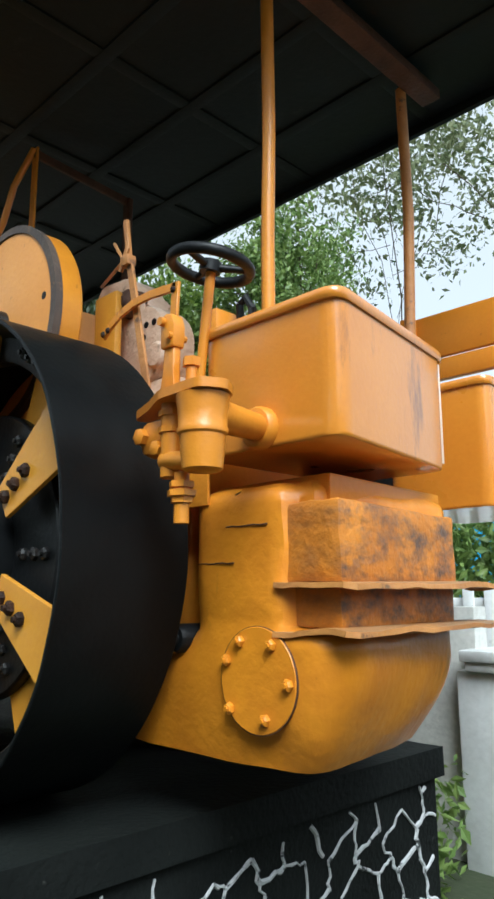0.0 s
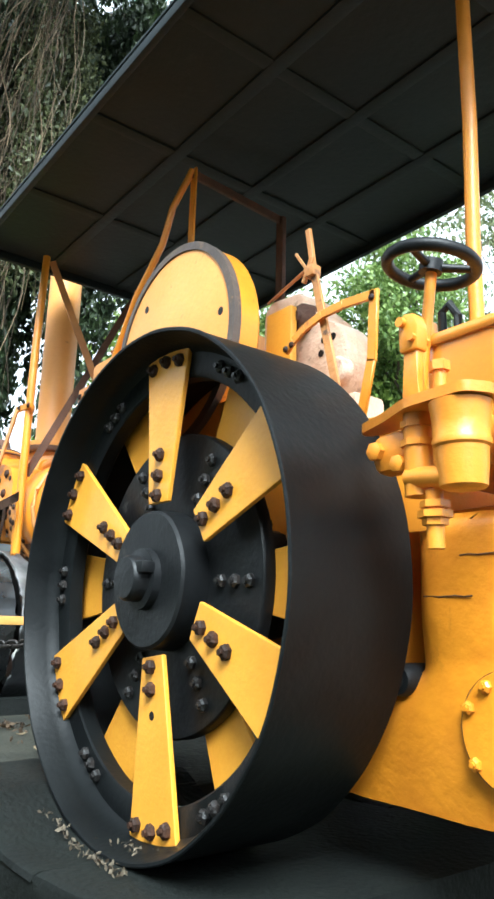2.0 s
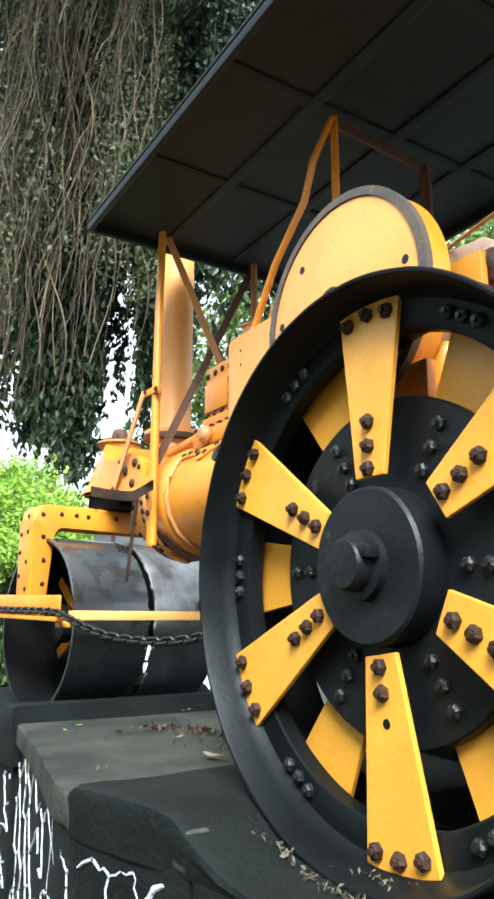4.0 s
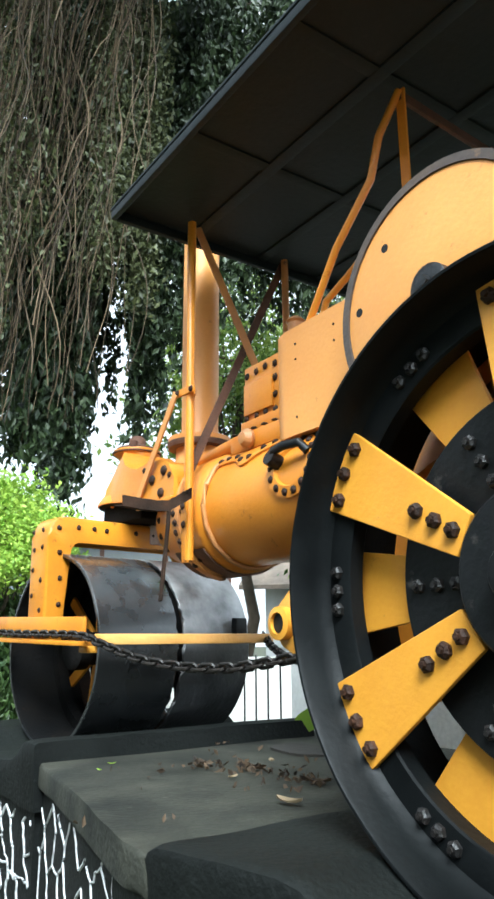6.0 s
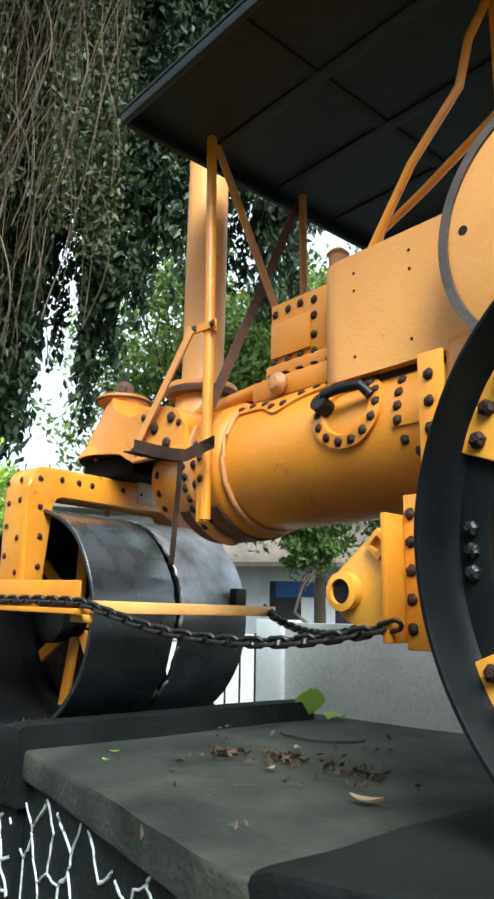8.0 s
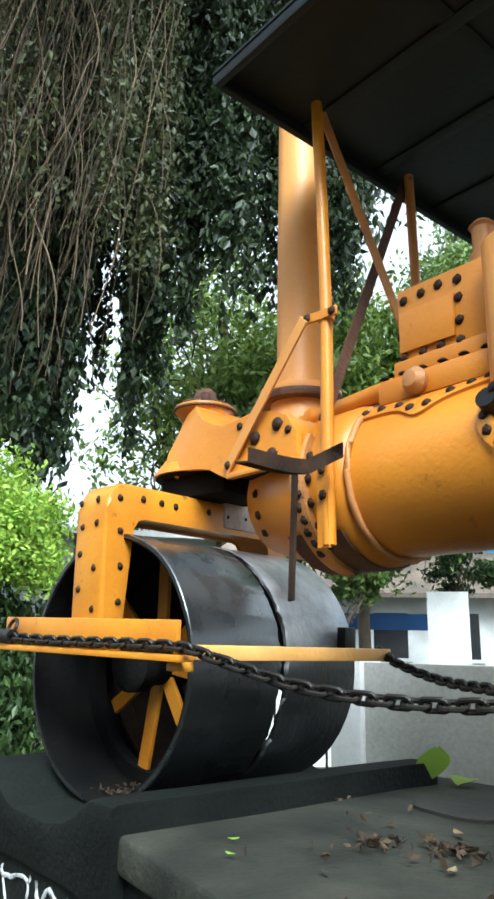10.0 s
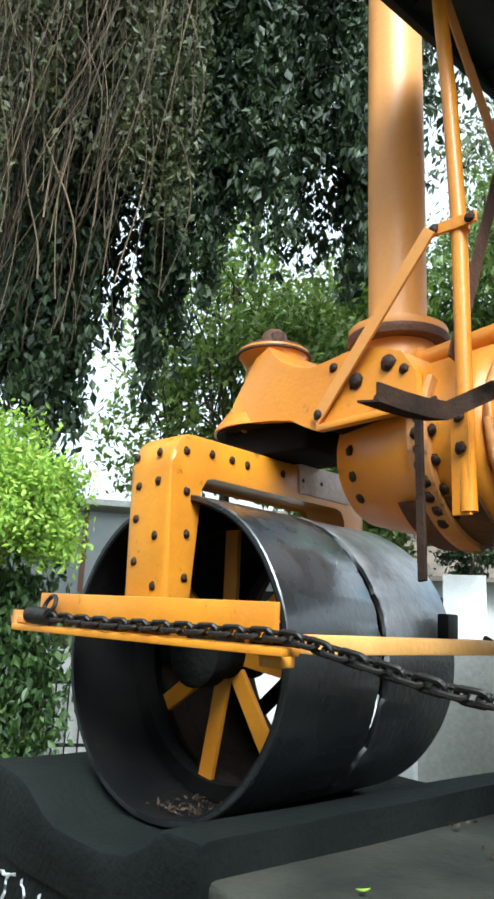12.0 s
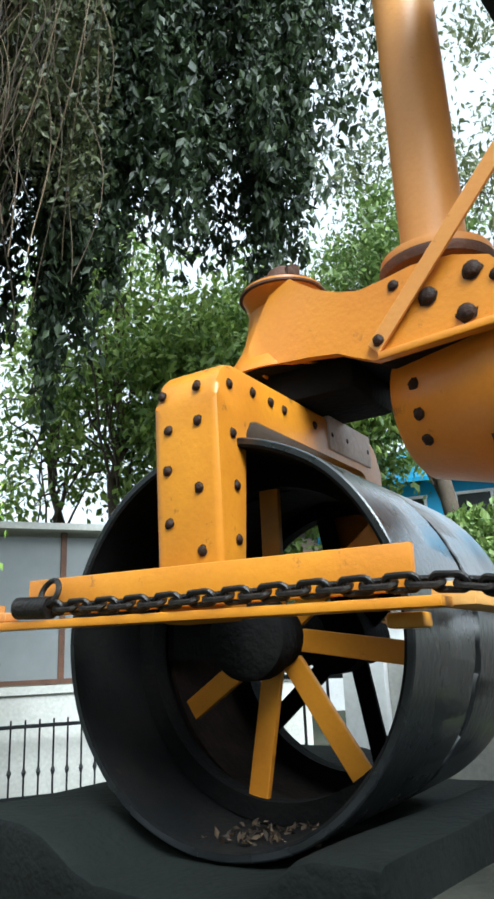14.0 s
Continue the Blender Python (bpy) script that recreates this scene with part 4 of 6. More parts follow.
# tanks over the ash box
def tank(name, outline, z0, z1, drop):
    bm = bmesh.new()
    prev = None
    for z, f in ((z0, 0.978), (z0 + 0.003, 0.988), (z0 + 0.010, 0.992), (z1 - 0.02, 1.0), (z1 - 0.02, 1.025), (z1 - 0.012, 1.04), (z1, 1.04), (z1 + 0.008, 1.03), (z1 + 0.008, 0.985), (z1 - 0.03, 0.98)):
        cx = sum(p[0] for p in outline) / len(outline)
        cy = sum(p[1] for p in outline) / len(outline)
        row = []
        for x, y in outline:
            sag = drop * (1 - (x - min(p[0] for p in outline)) / 0.5) if z < z0 + 0.02 else 0
            row.append(bm.verts.new((cx + (x - cx) * f, cy + (y - cy) * f, z - sag)))
        if prev:
            for k in range(len(row)):
                bm.faces.new((prev[k], prev[(k + 1) % len(row)], row[(k + 1) % len(row)], row[k]))
        else:
            bm.faces.new(row)
        prev = row
    bm.faces.new(prev)
    return part(name, bm, TANK, roller, "orange open water tank with a rolled rim")


near_tank = tank("water_tank", rounded([(0.79, 0.285), (1.285, 0.285), (1.18, 0.95), (0.79, 0.95)], 0.06), 0.985, 1.345, 0.0)
# added panel: sky glare painted near-white, with real rust streaks
GLARE_PAINT = material("glare_peeling_paint", (0.92, 0.82, 0.70), (0.86, 0.68, 0.50), 0.40, 0, 40, 4, 0.2, (0.30, 0.12, 0.045), 0.34, 0.2, 7, stretch=(1.0, 2.2, 0.45), soft=0.14)
bm = bmesh.new()
prism(bm, [(0.03, 1.004), (0.62, 1.004), (0.62, 1.318), (0.03, 1.318)], -0.004, 0.004, None, 0.002)
bmesh.ops.transform(bm, matrix=Matrix.Translation((1.2715, 0.318, 0)) @ Matrix.Rotation(math.atan2(0.665, -0.105), 4, "Z"), verts=bm.verts)
part("glare_panel", bm, GLARE_PAINT, near_tank, "added rear panel with painted sky glare and rust streaks")
tank("water_tank", rounded([(0.79, 1.20), (1.20, 1.20), (1.13, 1.72), (0.79, 1.72)], 0.05), 0.90, 1.335, 0.0)
bm = bmesh.new()
box(bm, 0.50, 1.35, 1.80, 1.83, 1.665, 1.87, None, 0.004)
box(bm, 0.50, 1.35, 1.80, 1.84, 1.56, 1.655, None, 0.004)
box(bm, 0.52, 0.58, 1.76, 1.80, 0.60, 1.87)
box(bm, 1.25, 1.31, 1.76, 1.80, 0.60, 1.87)
part("side_board", bm, ORANGE, roller, "orange timber side board")

# cylinder casing and valve chest
bm = bmesh.new()
slab(bm, rounded([(-1.555, 0.42), (-0.55, 0.42), (-0.55, 0.98), (-1.555, 0.98)], 0.14, 8), 1.445, 1.93, 0.006)
casing = part("cylinder_casing", bm, ORANGE_SKYLIT, roller, "smooth orange sheet casing over the cylinder")
put_bolts(casing, RIVET_TINY, [(x, 0.418, z) for x in (-1.35, -1.1) for z in (1.52, 1.78, 1.85)], (0, -1, 0), "rivet")
bm = bmesh.new()
slab(bm, rounded([(-1.50, 0.46), (-0.6, 0.46), (-0.6, 0.94), (-1.50, 0.94)], 0.10), 1.40, 1.445)
part("casing_base", bm, BLACK, casing)
bm = bmesh.new()
box(bm, -1.95, -1.58, 0.56, 0.86, 1.66, 1.95, None, 0.008)
chest = part("valve_chest", bm, ORANGE, roller, "orange bolted valve chest")
bm = bmesh.new()
box(bm, -1.935, -1.70, 0.545, 0.562, 1.69, 1.85, None, 0.004)
part("cover_plate", bm, ORANGE, chest)
put_bolts(chest, RIVET, [(x, 0.558, z) for x, z in ((-1.92, 1.90), (-1.84, 1.905), (-1.765, 1.91), (-1.685, 1.90), (-1.685, 1.83), (-1.685, 1.745), (-1.685, 1.67), (-1.765, 1.675), (-1.84, 1.675), (-1.925, 1.675), (-1.935, 1.76))], (0, -1, 0))
bm = bmesh.new()
box(bm, -2.03, -1.55, 0.52, 0.90, 1.50, 1.60, None, 0.02)
box(bm, -1.97, -1.56, 0.55, 0.88, 1.595, 1.665, None, 0.008)
pad = part("cylinder_foot", bm, ORANGE, roller, "bolted cylinder foot on the boiler")
put_bolts(pad, RIVET, [(-2.0 + 0.085 * k, 0.535, 1.603) for k in range(6)], (0, 0, 1))
bm = bmesh.new()
rows = []


def scallop(x):
    return 0.215 - 0.060 * math.exp(-((x + 1.80) / 0.075) ** 2) + 0.03 * ease((x + 1.72) / 0.2)


for k in range(29):
    x = -2.09 + 0.57 * k / 28
    s0 = scallop(x)
    rows.append([bm.verts.new(on_boiler(x, s0 + (0.40 - s0) * f, h)) for f, h in ((0, 0.0), (0, 0.012), (0.04, 0.016), (0.35, 0.016), (0.7, 0.016), (1.0, 0.016))])
for p, q in zip(rows, rows[1:]):
    for k in range(5):
        bm.faces.new((p[k], p[k + 1], q[k + 1], q[k]))
saddle = part("saddle_plate", bm, ORANGE, pad, "scalloped bolted saddle plate")
put_bolts(saddle, RIVET, [on_boiler(x, scallop(x) + 0.028, 0.015) for x in (-2.06, -1.985, -1.90, -1.835, -1.765, -1.69, -1.62, -1.56)], lambda p: (0, p.y - YC, p.z - BZ), "rivet")
bm = bmesh.new()
lathe(bm, [(0.045, 0), (0.05, 0.02), (0.03, 0.05), (0.01, 0.055)], Matrix.Translation((-1.84, 0.515, 1.55)) @ Matrix.Rotation(radians(90), 4, "X"), 18)
part("plug", bm, ORANGE_WORN, pad)
bm = bmesh.new()
tube(bm, (-2.50, 0.60, 1.56), (-1.98, 0.58, 1.585), 0.036, n=18)
tube(bm, (-2.42, 0.60, 1.562), (-2.44, 0.60, 1.56), 0.055, n=18)
part("exhaust_pipe", bm, ORANGE, roller)
bm = bmesh.new()
lathe(bm, [(0.045, 1.94), (0.05, 1.96), (0.05, 2.00), (0.04, 2.01), (0.04, 2.10), (0.05, 2.11), (0.03, 2.13), (0.01, 2.13)], Matrix.Translation((-1.62, 0.64, 0)), 18)
tube(bm, (-1.54, 0.66, 1.95), (-1.54, 0.66, 2.04), 0.018, n=10)
tube(bm, (-1.50, 0.60, 1.95), (-1.50, 0.60, 2.02), 0.015, n=10)
part("safety_valve", bm, ORANGE_WORN, roller)

# flywheel cover
FC = Matrix.Translation((-0.45, 0, 1.695)) @ Matrix.Rotation(radians(90), 4, "X")
bm = bmesh.new()
lathe(bm, [(0.405, -0.283), (0.405, -0.278), (0.40, -0.276), (0.01, -0.276)], FC, 72)
cover = part("flywheel_cover", bm, ORANGE_SKYLIT, roller, "round orange flywheel cover with a grey edge")
bm = bmesh.new()
lathe(bm, [(0.435, -0.305), (0.438, -0.272), (0.406, -0.270), (0.404, -0.30)], FC, 72, True)
part("edge", bm, EDGE_BROWN, cover, "worn grey-brown edge band")
# hoop takes the darker amber to paint the cover's shaded side
bm = bmesh.new()
lathe(bm, [(0.428, -0.303), (0.428, -0.39), (0.42, -0.40), (0.01, -0.40)], FC, 72)
part("hoop", bm, AMBER, cover, "hoop of the cover, its shade put into a darker orange")
for x, z in ((-0.66, 1.935), (-0.105, 1.742), (-0.80, 1.745)):
    bm = bmesh.new()
    tube(bm, (x, 0.2745, z), (x, 0.279, z), 0.016, n=14)
    part("hole", bm, BLACK, cover, "dark drilled hole", False)
bm = bmesh.new()
lathe(bm, [(0.075, -0.276), (0.075, -0.24), (0.06, -0.23), (0.03, -0.228)], FC, 28)
box(bm, -0.54, -0.36, 0.235, 0.27, 1.60, 1.70, None, 0.02)
lathe(bm, [(0.028, -0.235), (0.026, -0.20), (0.01, -0.198)], FC, 6)
part("crank_bearing", bm, BLACK_WORN, cover, "grey bearing cap")

# motion work behind the levers
bm = bmesh.new()
box(bm, 0.10, 0.40, 0.74, 0.98, 1.12, 1.26, None, 0.02)
box(bm, -0.25, 0.20, 0.66, 0.82, 1.12, 1.45, None, 0.02)
outline = [(-0.31, 1.36), (-0.31, 1.90), (-0.27, 1.945), (-0.09, 1.93), (-0.04, 1.88), (-0.01, 1.80)]
outline += [(0.012 + 0.160 * math.cos(radians(a)), 1.60 + 0.17 * math.sin(radians(a))) for a in range(85, -80, -11)]
prism(bm, outline, 0.64, 0.81, None, 0.022)
gears = part("casting", bm, DUSTY, roller, "dusty pale orange iron casting behind the levers")
TOWARDS = radians(90)
bm = bmesh.new()
lathe(bm, [(0.058, -0.03), (0.055, 0.002), (0.045, 0.012), (0.005, 0.014)], Matrix.Translation((0.125, 0.64, 1.535)) @ Matrix.Rotation(TOWARDS, 4, "X"), 22)
part("boss", bm, DUSTY, gears)
bm = bmesh.new()
lathe(bm, [(0.062, -0.03), (0.058, 0.03), (0.03, 0.045), (0.025, 0.06), (0.005, 0.062)], Matrix.Translation((-0.045, 0.64, 1.79)) @ Matrix.Rotation(TOWARDS, 4, "X"), 18)
rough_up(bm, 0.012, 9, 20.0)
part("knob", bm, RUST, gears, "rusty worn knob")
for x, z in ((0.06, 1.675), (0.11, 1.675), (0.045, 1.625)):
    bm = bmesh.new()
    tube(bm, (x, 0.645, z), (x, 0.637, z), 0.014, n=12)
    part("hole", bm, BLACK, gears, "dark drilled hole", False)
bm = bmesh.new()
tube(bm, (-0.30, 0.66, 1.955), (0.14, 0.47, 1.87), 0.007, n=8)
part("rod", bm, ORANGE_WORN, gears)
bm = bmesh.new()
box(bm, 0.56, 0.60, 0.52, 0.62, 1.12, 1.56, None, 0.006)
part("stay", bm, ORANGE, gears)
bm = bmesh.new()
box(bm, -0.185, -0.035, 0.555, 0.59, 1.42, 1.83, None, 0.008)
box(bm, -0.10, 0.56, 0.46, 0.50, 1.09, 1.17, None, 0.008)
part("bracket", bm, YELLOW, gears, "yellow bracket plate")
# gears and backing block: shadow between the parts put into black
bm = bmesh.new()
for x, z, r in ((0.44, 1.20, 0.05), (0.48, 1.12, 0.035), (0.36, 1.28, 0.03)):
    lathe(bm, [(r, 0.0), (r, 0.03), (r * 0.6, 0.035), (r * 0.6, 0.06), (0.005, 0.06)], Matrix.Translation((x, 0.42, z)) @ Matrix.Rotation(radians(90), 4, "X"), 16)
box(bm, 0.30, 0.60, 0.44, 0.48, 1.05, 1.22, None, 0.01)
part("shaded_gear", bm, BLACK, roller, "gears coloured black for the shadow they stand in")

# levers, quadrant, regulator
bm = bmesh.new()
bar(bm, (0.365, 0.42, 1.30), (0.245, 0.42, 1.80), 0.032, 0.012)
bar(bm, (0.245, 0.42, 1.79), (0.212, 0.42, 1.985), 0.022, 0.016)
bar(bm, (0.20, 0.41, 1.78), (0.25, 0.405, 1.86), 0.02, 0.012)
bar(bm, (0.17, 0.40, 1.90), (0.24, 0.40, 1.80), 0.010, 0.010)
box(bm, 0.215, 0.262, 0.395, 0.435, 1.79, 1.83, None, 0.005)
part("reversing_lever", bm, ORANGE_WORN, roller, "upright reversing lever with a catch")
bm = bmesh.new()
pts = [(0.12, 1.545), (0.16, 1.575), (0.22, 1.605), (0.30, 1.625), (0.40, 1.628), (0.54, 1.615)]
for p, q in zip(pts, pts[1:]):
    bar(bm, (p[0], 0.40, p[1]), (q[0], 0.40, q[1]), 0.030, 0.012)
bar(bm, (0.535, 0.40, 1.63), (0.52, 0.40, 1.40), 0.034, 0.012)
bar(bm, (0.52, 0.40, 1.41), (0.475, 0.40, 1.24), 0.034, 0.012)
quadrant = part("quadrant", bm, ORANGE, roller, "curved quadrant bracket for the lever")
put_bolts(quadrant, RIVET_SMALL, [(0.13, 0.392, 1.552), (0.16, 0.392, 1.56), (0.53, 0.392, 1.605)], (0, -1, 0))
bm = bmesh.new()
prism(bm, [(0.958, 1.075), (1.012, 1.075), (1.004, 1.13), (1.006, 1.20), (0.968, 1.20), (0.966, 1.13)], 0.010, 0.032, None, 0.004)
prism(bm, [(0.962, 1.195), (1.012, 1.195), (1.014, 1.25), (1.004, 1.278), (0.978, 1.284), (0.960, 1.268)], 0.002, 0.040, None, 0.007)
tube(bm, (0.975, -0.010, 1.262), (0.975, 0.050, 1.262), 0.011, n=10)
tube(bm, (1.002, -0.008, 1.222), (1.002, 0.048, 1.222), 0.009, n=8)
tube(bm, (1.042, 0.035, 1.08), (1.042, 0.035, 1.146), 0.014, n=12)
tube(bm, (1.042, 0.035, 1.143), (1.042, 0.035, 1.164), 0.022, n=6)
part("regulator", bm, ORANGE, roller, "orange regulator handle and rod")

# water valve beside the tank
bm = bmesh.new()
slab(bm, rounded([(0.79, 0.06), (0.90, 0.02), (1.0, -0.03), (1.15, -0.04), (1.18, 0.02), (1.14, 0.08), (0.79, 0.10)], 0.02, 3), 1.060, 1.082)
valve_flange = bm
bm = bmesh.new()
valve_body = [(0.038, 0.885), (0.046, 0.89), (0.050, 0.93), (0.052, 0.965), (0.057, 0.970), (0.058, 0.980), (0.055, 0.985), (0.057, 1.02), (0.062, 1.057)]
lathe(bm, valve_body, Matrix.Translation((1.10, 0.02, 0)), 28)
valve_core = bm
bm = bmesh.new()
tube(bm, (1.10, 0.05, 1.020), (1.03, 0.285, 1.035), 0.040, 0.034, n=18)
lathe(bm, [(0.056, 0), (0.056, 0.022), (0.050, 0.030), (0.034, 0.034)], Matrix.Translation((1.03, 0.287, 1.035)) @ Matrix.Rotation(radians(90), 4, "X"), 20)
elbow = bm
bm = bmesh.new()
tube(bm, (0.97, 0.02, 0.925), (1.09, 0.0, 0.91), 0.022, n=14)
tube(bm, (0.985, 0.03, 0.885), (0.985, 0.03, 1.06), 0.030, n=14)
box(bm, 0.855, 0.96, 0.02, 0.09, 0.945, 1.04, None, 0.03)
lathe(bm, [(0.021, 0), (0.021, 0.018), (0.014, 0.022)], Matrix.Translation((0.882, 0.022, 0.995)) @ Matrix.Rotation(radians(90), 4, "X"), 6)
lathe(bm, [(0.019, 0), (0.019, 0.018), (0.012, 0.022)], Matrix.Translation((0.945, 0.022, 0.958)) @ Matrix.Rotation(radians(90), 4, "X"), 6)
unions = bm
bm = bmesh.new()
for z, r in ((0.87, 0.030), (0.85, 0.035), (0.835, 0.026)):
    tube(bm, (1.03, 0.02, z), (1.03, 0.02, z - 0.014), r, n=6)
tube(bm, (1.03, 0.02, 0.89), (1.03, 0.02, 0.775), 0.018, n=12)
drain = bm
bm = bmesh.new()
for z, r in ((1.03, 0.036), (1.01, 0.028), (0.99, 0.036)):
    tube(bm, (0.985, 0.03, z), (0.985, 0.03, z + 0.014), r, n=8)
valve = part("water_valve", valve_core, ORANGE, roller, "orange cast water valve with pipe unions")
part("valve_flange", valve_flange, ORANGE, valve)
for name, mesh in (("pipe_elbow", elbow), ("pipe_union", unions), ("drain_cock", drain), ("lock_nut", bm)):
    part(name, mesh, ORANGE, valve)
# steering wheel on its column
SW = Matrix.Translation((0.858, 0.26, 1.533)) @ Matrix.Rotation(radians(8), 4, "Y") @ Matrix.Rotation(radians(-6), 4, "X")
bm = bmesh.new()
ring = [(0.113 + 0.016 * math.cos(a), 0.017 * math.sin(a)) for a in [2 * math.pi * k / 12 for k in range(12)]]
lathe(bm, ring, SW, 48, True)
lathe(bm, [(0.03, -0.02), (0.03, 0.012), (0.01, 0.015)], SW, 16)
for k in range(3):
    a = radians(40 + 120 * k)
    tube(bm, SW @ Vector((0.02 * math.cos(a), 0.02 * math.sin(a), -0.004)), SW @ Vector((0.106 * math.cos(a), 0.106 * math.sin(a), 0)), 0.012, 0.010, n=10)
steering = part("steering_wheel", bm, BLACK, roller, "black three-spoke steering wheel on a column")
bm = bmesh.new()
tube(bm, (0.856, 0.262, 1.515), (0.80, 0.27, 1.18), 0.0145, n=14)
part("column", bm, ORANGE, steering, "orange steering column")
bm = bmesh.new()
pipe(bm, [(0.62, 0.62, 1.45 + 0.0), (0.63, 0.60, 1.58), (0.66, 0.60, 1.60), (0.69, 0.60, 1.55), (0.68, 0.60, 1.48)], 0.014, 8)
pipe(bm, [(0.64, 0.64, 1.50), (0.70, 0.64, 1.52), (0.74, 0.62, 1.47)], 0.012, 8)
part("hand_brake", bm, BLACK, roller, "black bent brake handle")

# canopy: sheet on a light frame, with posts and stays
bm = bmesh.new()
box(bm, -2.385, 1.45, -0.025, 1.87, 2.885, 2.90, None, 0.003)
canopy = part("canopy", bm, ROOF, roller, "dark flat canopy on a ribbed frame")
for y in (-0.02, 0.45, 0.93, 1.40, 1.835):
    bm = bmesh.new()
    edge = y in (-0.02, 1.835)
    w = 0.03 if edge else 0.065
    box(bm, -2.38, 1.445, y, y + w, 2.835 if edge else 2.874, 2.884, None, 0.003)
    part("rib", bm, ROOF, canopy)
for x in (-2.38, -1.62, -0.86, -0.10, 0.66, 1.415):
    bm = bmesh.new()
    edge = x in (-2.38, 1.415)
    w = 0.03 if edge else 0.065
    box(bm, x, x + w, 0.012, 1.834, 2.832 if edge else 2.876, 2.8835, None, 0.003)
    part("rib", bm, ROOF, canopy)


def stay(name, points, r, mat=ORANGE, flat=1.0):
    bm = bmesh.new()
    pipe(bm, points, r, 10, flat)
    return part(name, bm, mat, roller)


stay("front_post", [(-2.19, 0.38, 2.85), (-2.13, 0.345, 2.3), (-2.10, 0.33, 1.83), (-2.10, 0.33, 1.3), (-2.10, 0.335, 0.98)], 0.024)
stay("front_post", [(-2.24, 1.06, 2.85), (-2.22, 1.05, 2.3), (-2.20, 1.03, 1.5)], 0.022, ORANGE_WORN)
for a, b, face, iron in (((-2.16, 0.37, 1.44), (-2.27, 1.07, 2.84), (1, -0.2, 0), RUST), ((-2.20, 0.42, 2.84), (-2.10, 1.0, 1.56), (1, -0.2, 0), ORANGE_WORN)):
    bm = bmesh.new()
    bar(bm, a, b, 0.045, 0.008, face)
    part("brace", bm, iron, roller, "rusty flat cross brace", False)
stay("rear_post", [(0.74, 0.63, 2.84), (0.745, 0.63, 2.2), (0.735, 0.63, 1.8), (0.735, 0.63, 1.02)], 0.023)
stay("rear_post", [(0.76, 1.47, 2.80), (0.77, 1.47, 2.2), (0.75, 1.47, 1.7), (0.75, 1.47, 0.9)], 0.023, ORANGE_WORN)
bm = bmesh.new()
box(bm, 0.78, 0.87, 0.30, 1.62, 2.78, 2.83, None, 0.006)
part("cross_timber", bm, RUST, roller, "brown timber under the canopy")
bm = bmesh.new()
bar(bm, (-0.80, 0.57, 2.83), (-0.80, 0.57, 1.90), 0.045, 0.012)
part("gallows_post", bm, ORANGE, roller)
bm = bmesh.new()
bar(bm, (-0.80, 1.14, 2.78), (-0.80, 1.14, 1.90), 0.055, 0.03)
part("gallows_post", bm, RUST, roller)
bm = bmesh.new()
bar(bm, (-0.80, 0.56, 2.80), (-0.80, 1.16, 2.76), 0.045, 0.02, (1, 0, 0))
part("gallows_beam", bm, RUST, roller)
stay("bent_stay", [(-0.80, 0.56, 2.82), (-0.87, 0.50, 2.62), (-0.90, 0.47, 2.42), (-1.10, 0.45, 2.20), (-1.30, 0.45, 1.92)], 0.017)
stay("bent_stay", [(-0.80, 0.62, 2.38), (-1.18, 0.62, 2.19), (-1.37, 0.62, 2.11), (-1.44, 0.62, 1.93)], 0.017, AMBER)

# clamp, strap and fittings on the smokebox side
bm = bmesh.new()
bar(bm, (-2.675, 0.326, 1.335), (-2.17, 0.285, 1.83), 0.048, 0.010)
strap = part("strap", bm, ORANGE_SKYLIT, roller, "orange flat strap stay", False)
put_bolts(strap, RIVET, [(-2.655, 0.319, 1.357)], (0, -1, 0))
bm = bmesh.new()
bar(bm, (-2.19, 0.298, 1.83), (-2.03, 0.312, 1.828), 0.036, 0.012)
lathe(bm, [(0.030, -0.018), (0.032, 0.0), (0.030, 0.018), (0.023, 0.018), (0.023, -0.018)], Matrix.Translation((-2.10, 0.33, 1.828)), 18, True)
clamp = part("clamp", bm, ORANGE, roller)
put_bolts(clamp, RIVET, [(-2.165, 0.292, 1.83), (-2.05, 0.305, 1.828)], (0, -1, 0))
bm = bmesh.new()
joints = [Vector((-1.975, 0.275, 1.262)), Vector((-2.02, 0.245, 1.238)), Vector((-2.07, 0.205, 1.208)), Vector((-2.09, 0.15, 1.208)), Vector((-2.112, 0.075, 1.214)), Vector((-2.134, 0.0, 1.225))]
for lift, out in ((Vector((0, 0, 0.046)), Vector((-0.006, -0.004, 0))), (Vector((-0.055, -0.02, 0.004)), Vector((0, 0, -0.006)))):
    rows = [[bm.verts.new(p), bm.verts.new(p + lift), bm.verts.new(p + lift + out), bm.verts.new(p + out)] for p in joints]
    for p, q in zip(rows, rows[1:]):
        for k in range(4):
            bm.faces.new((p[k], p[(k + 1) % 4], q[(k + 1) % 4], q[k]))
    bm.faces.new(rows[0]), bm.faces.new(rows[-1])
part("step_bracket", bm, DARK_RUST, roller, "rusty bent angle-iron step bracket", False)
bm = bmesh.new()
bar(bm, (-2.226, 0.290, 1.265), (-2.222, 0.285, 1.17), 0.026, 0.012)
bar(bm, (-2.222, 0.285, 1.17), (-2.177, 0.228, 0.79), 0.026, 0.012)
part("hanging_bar", bm, DARK_RUST, roller, "rusty hanging iron bar", False)
bm = bmesh.new()
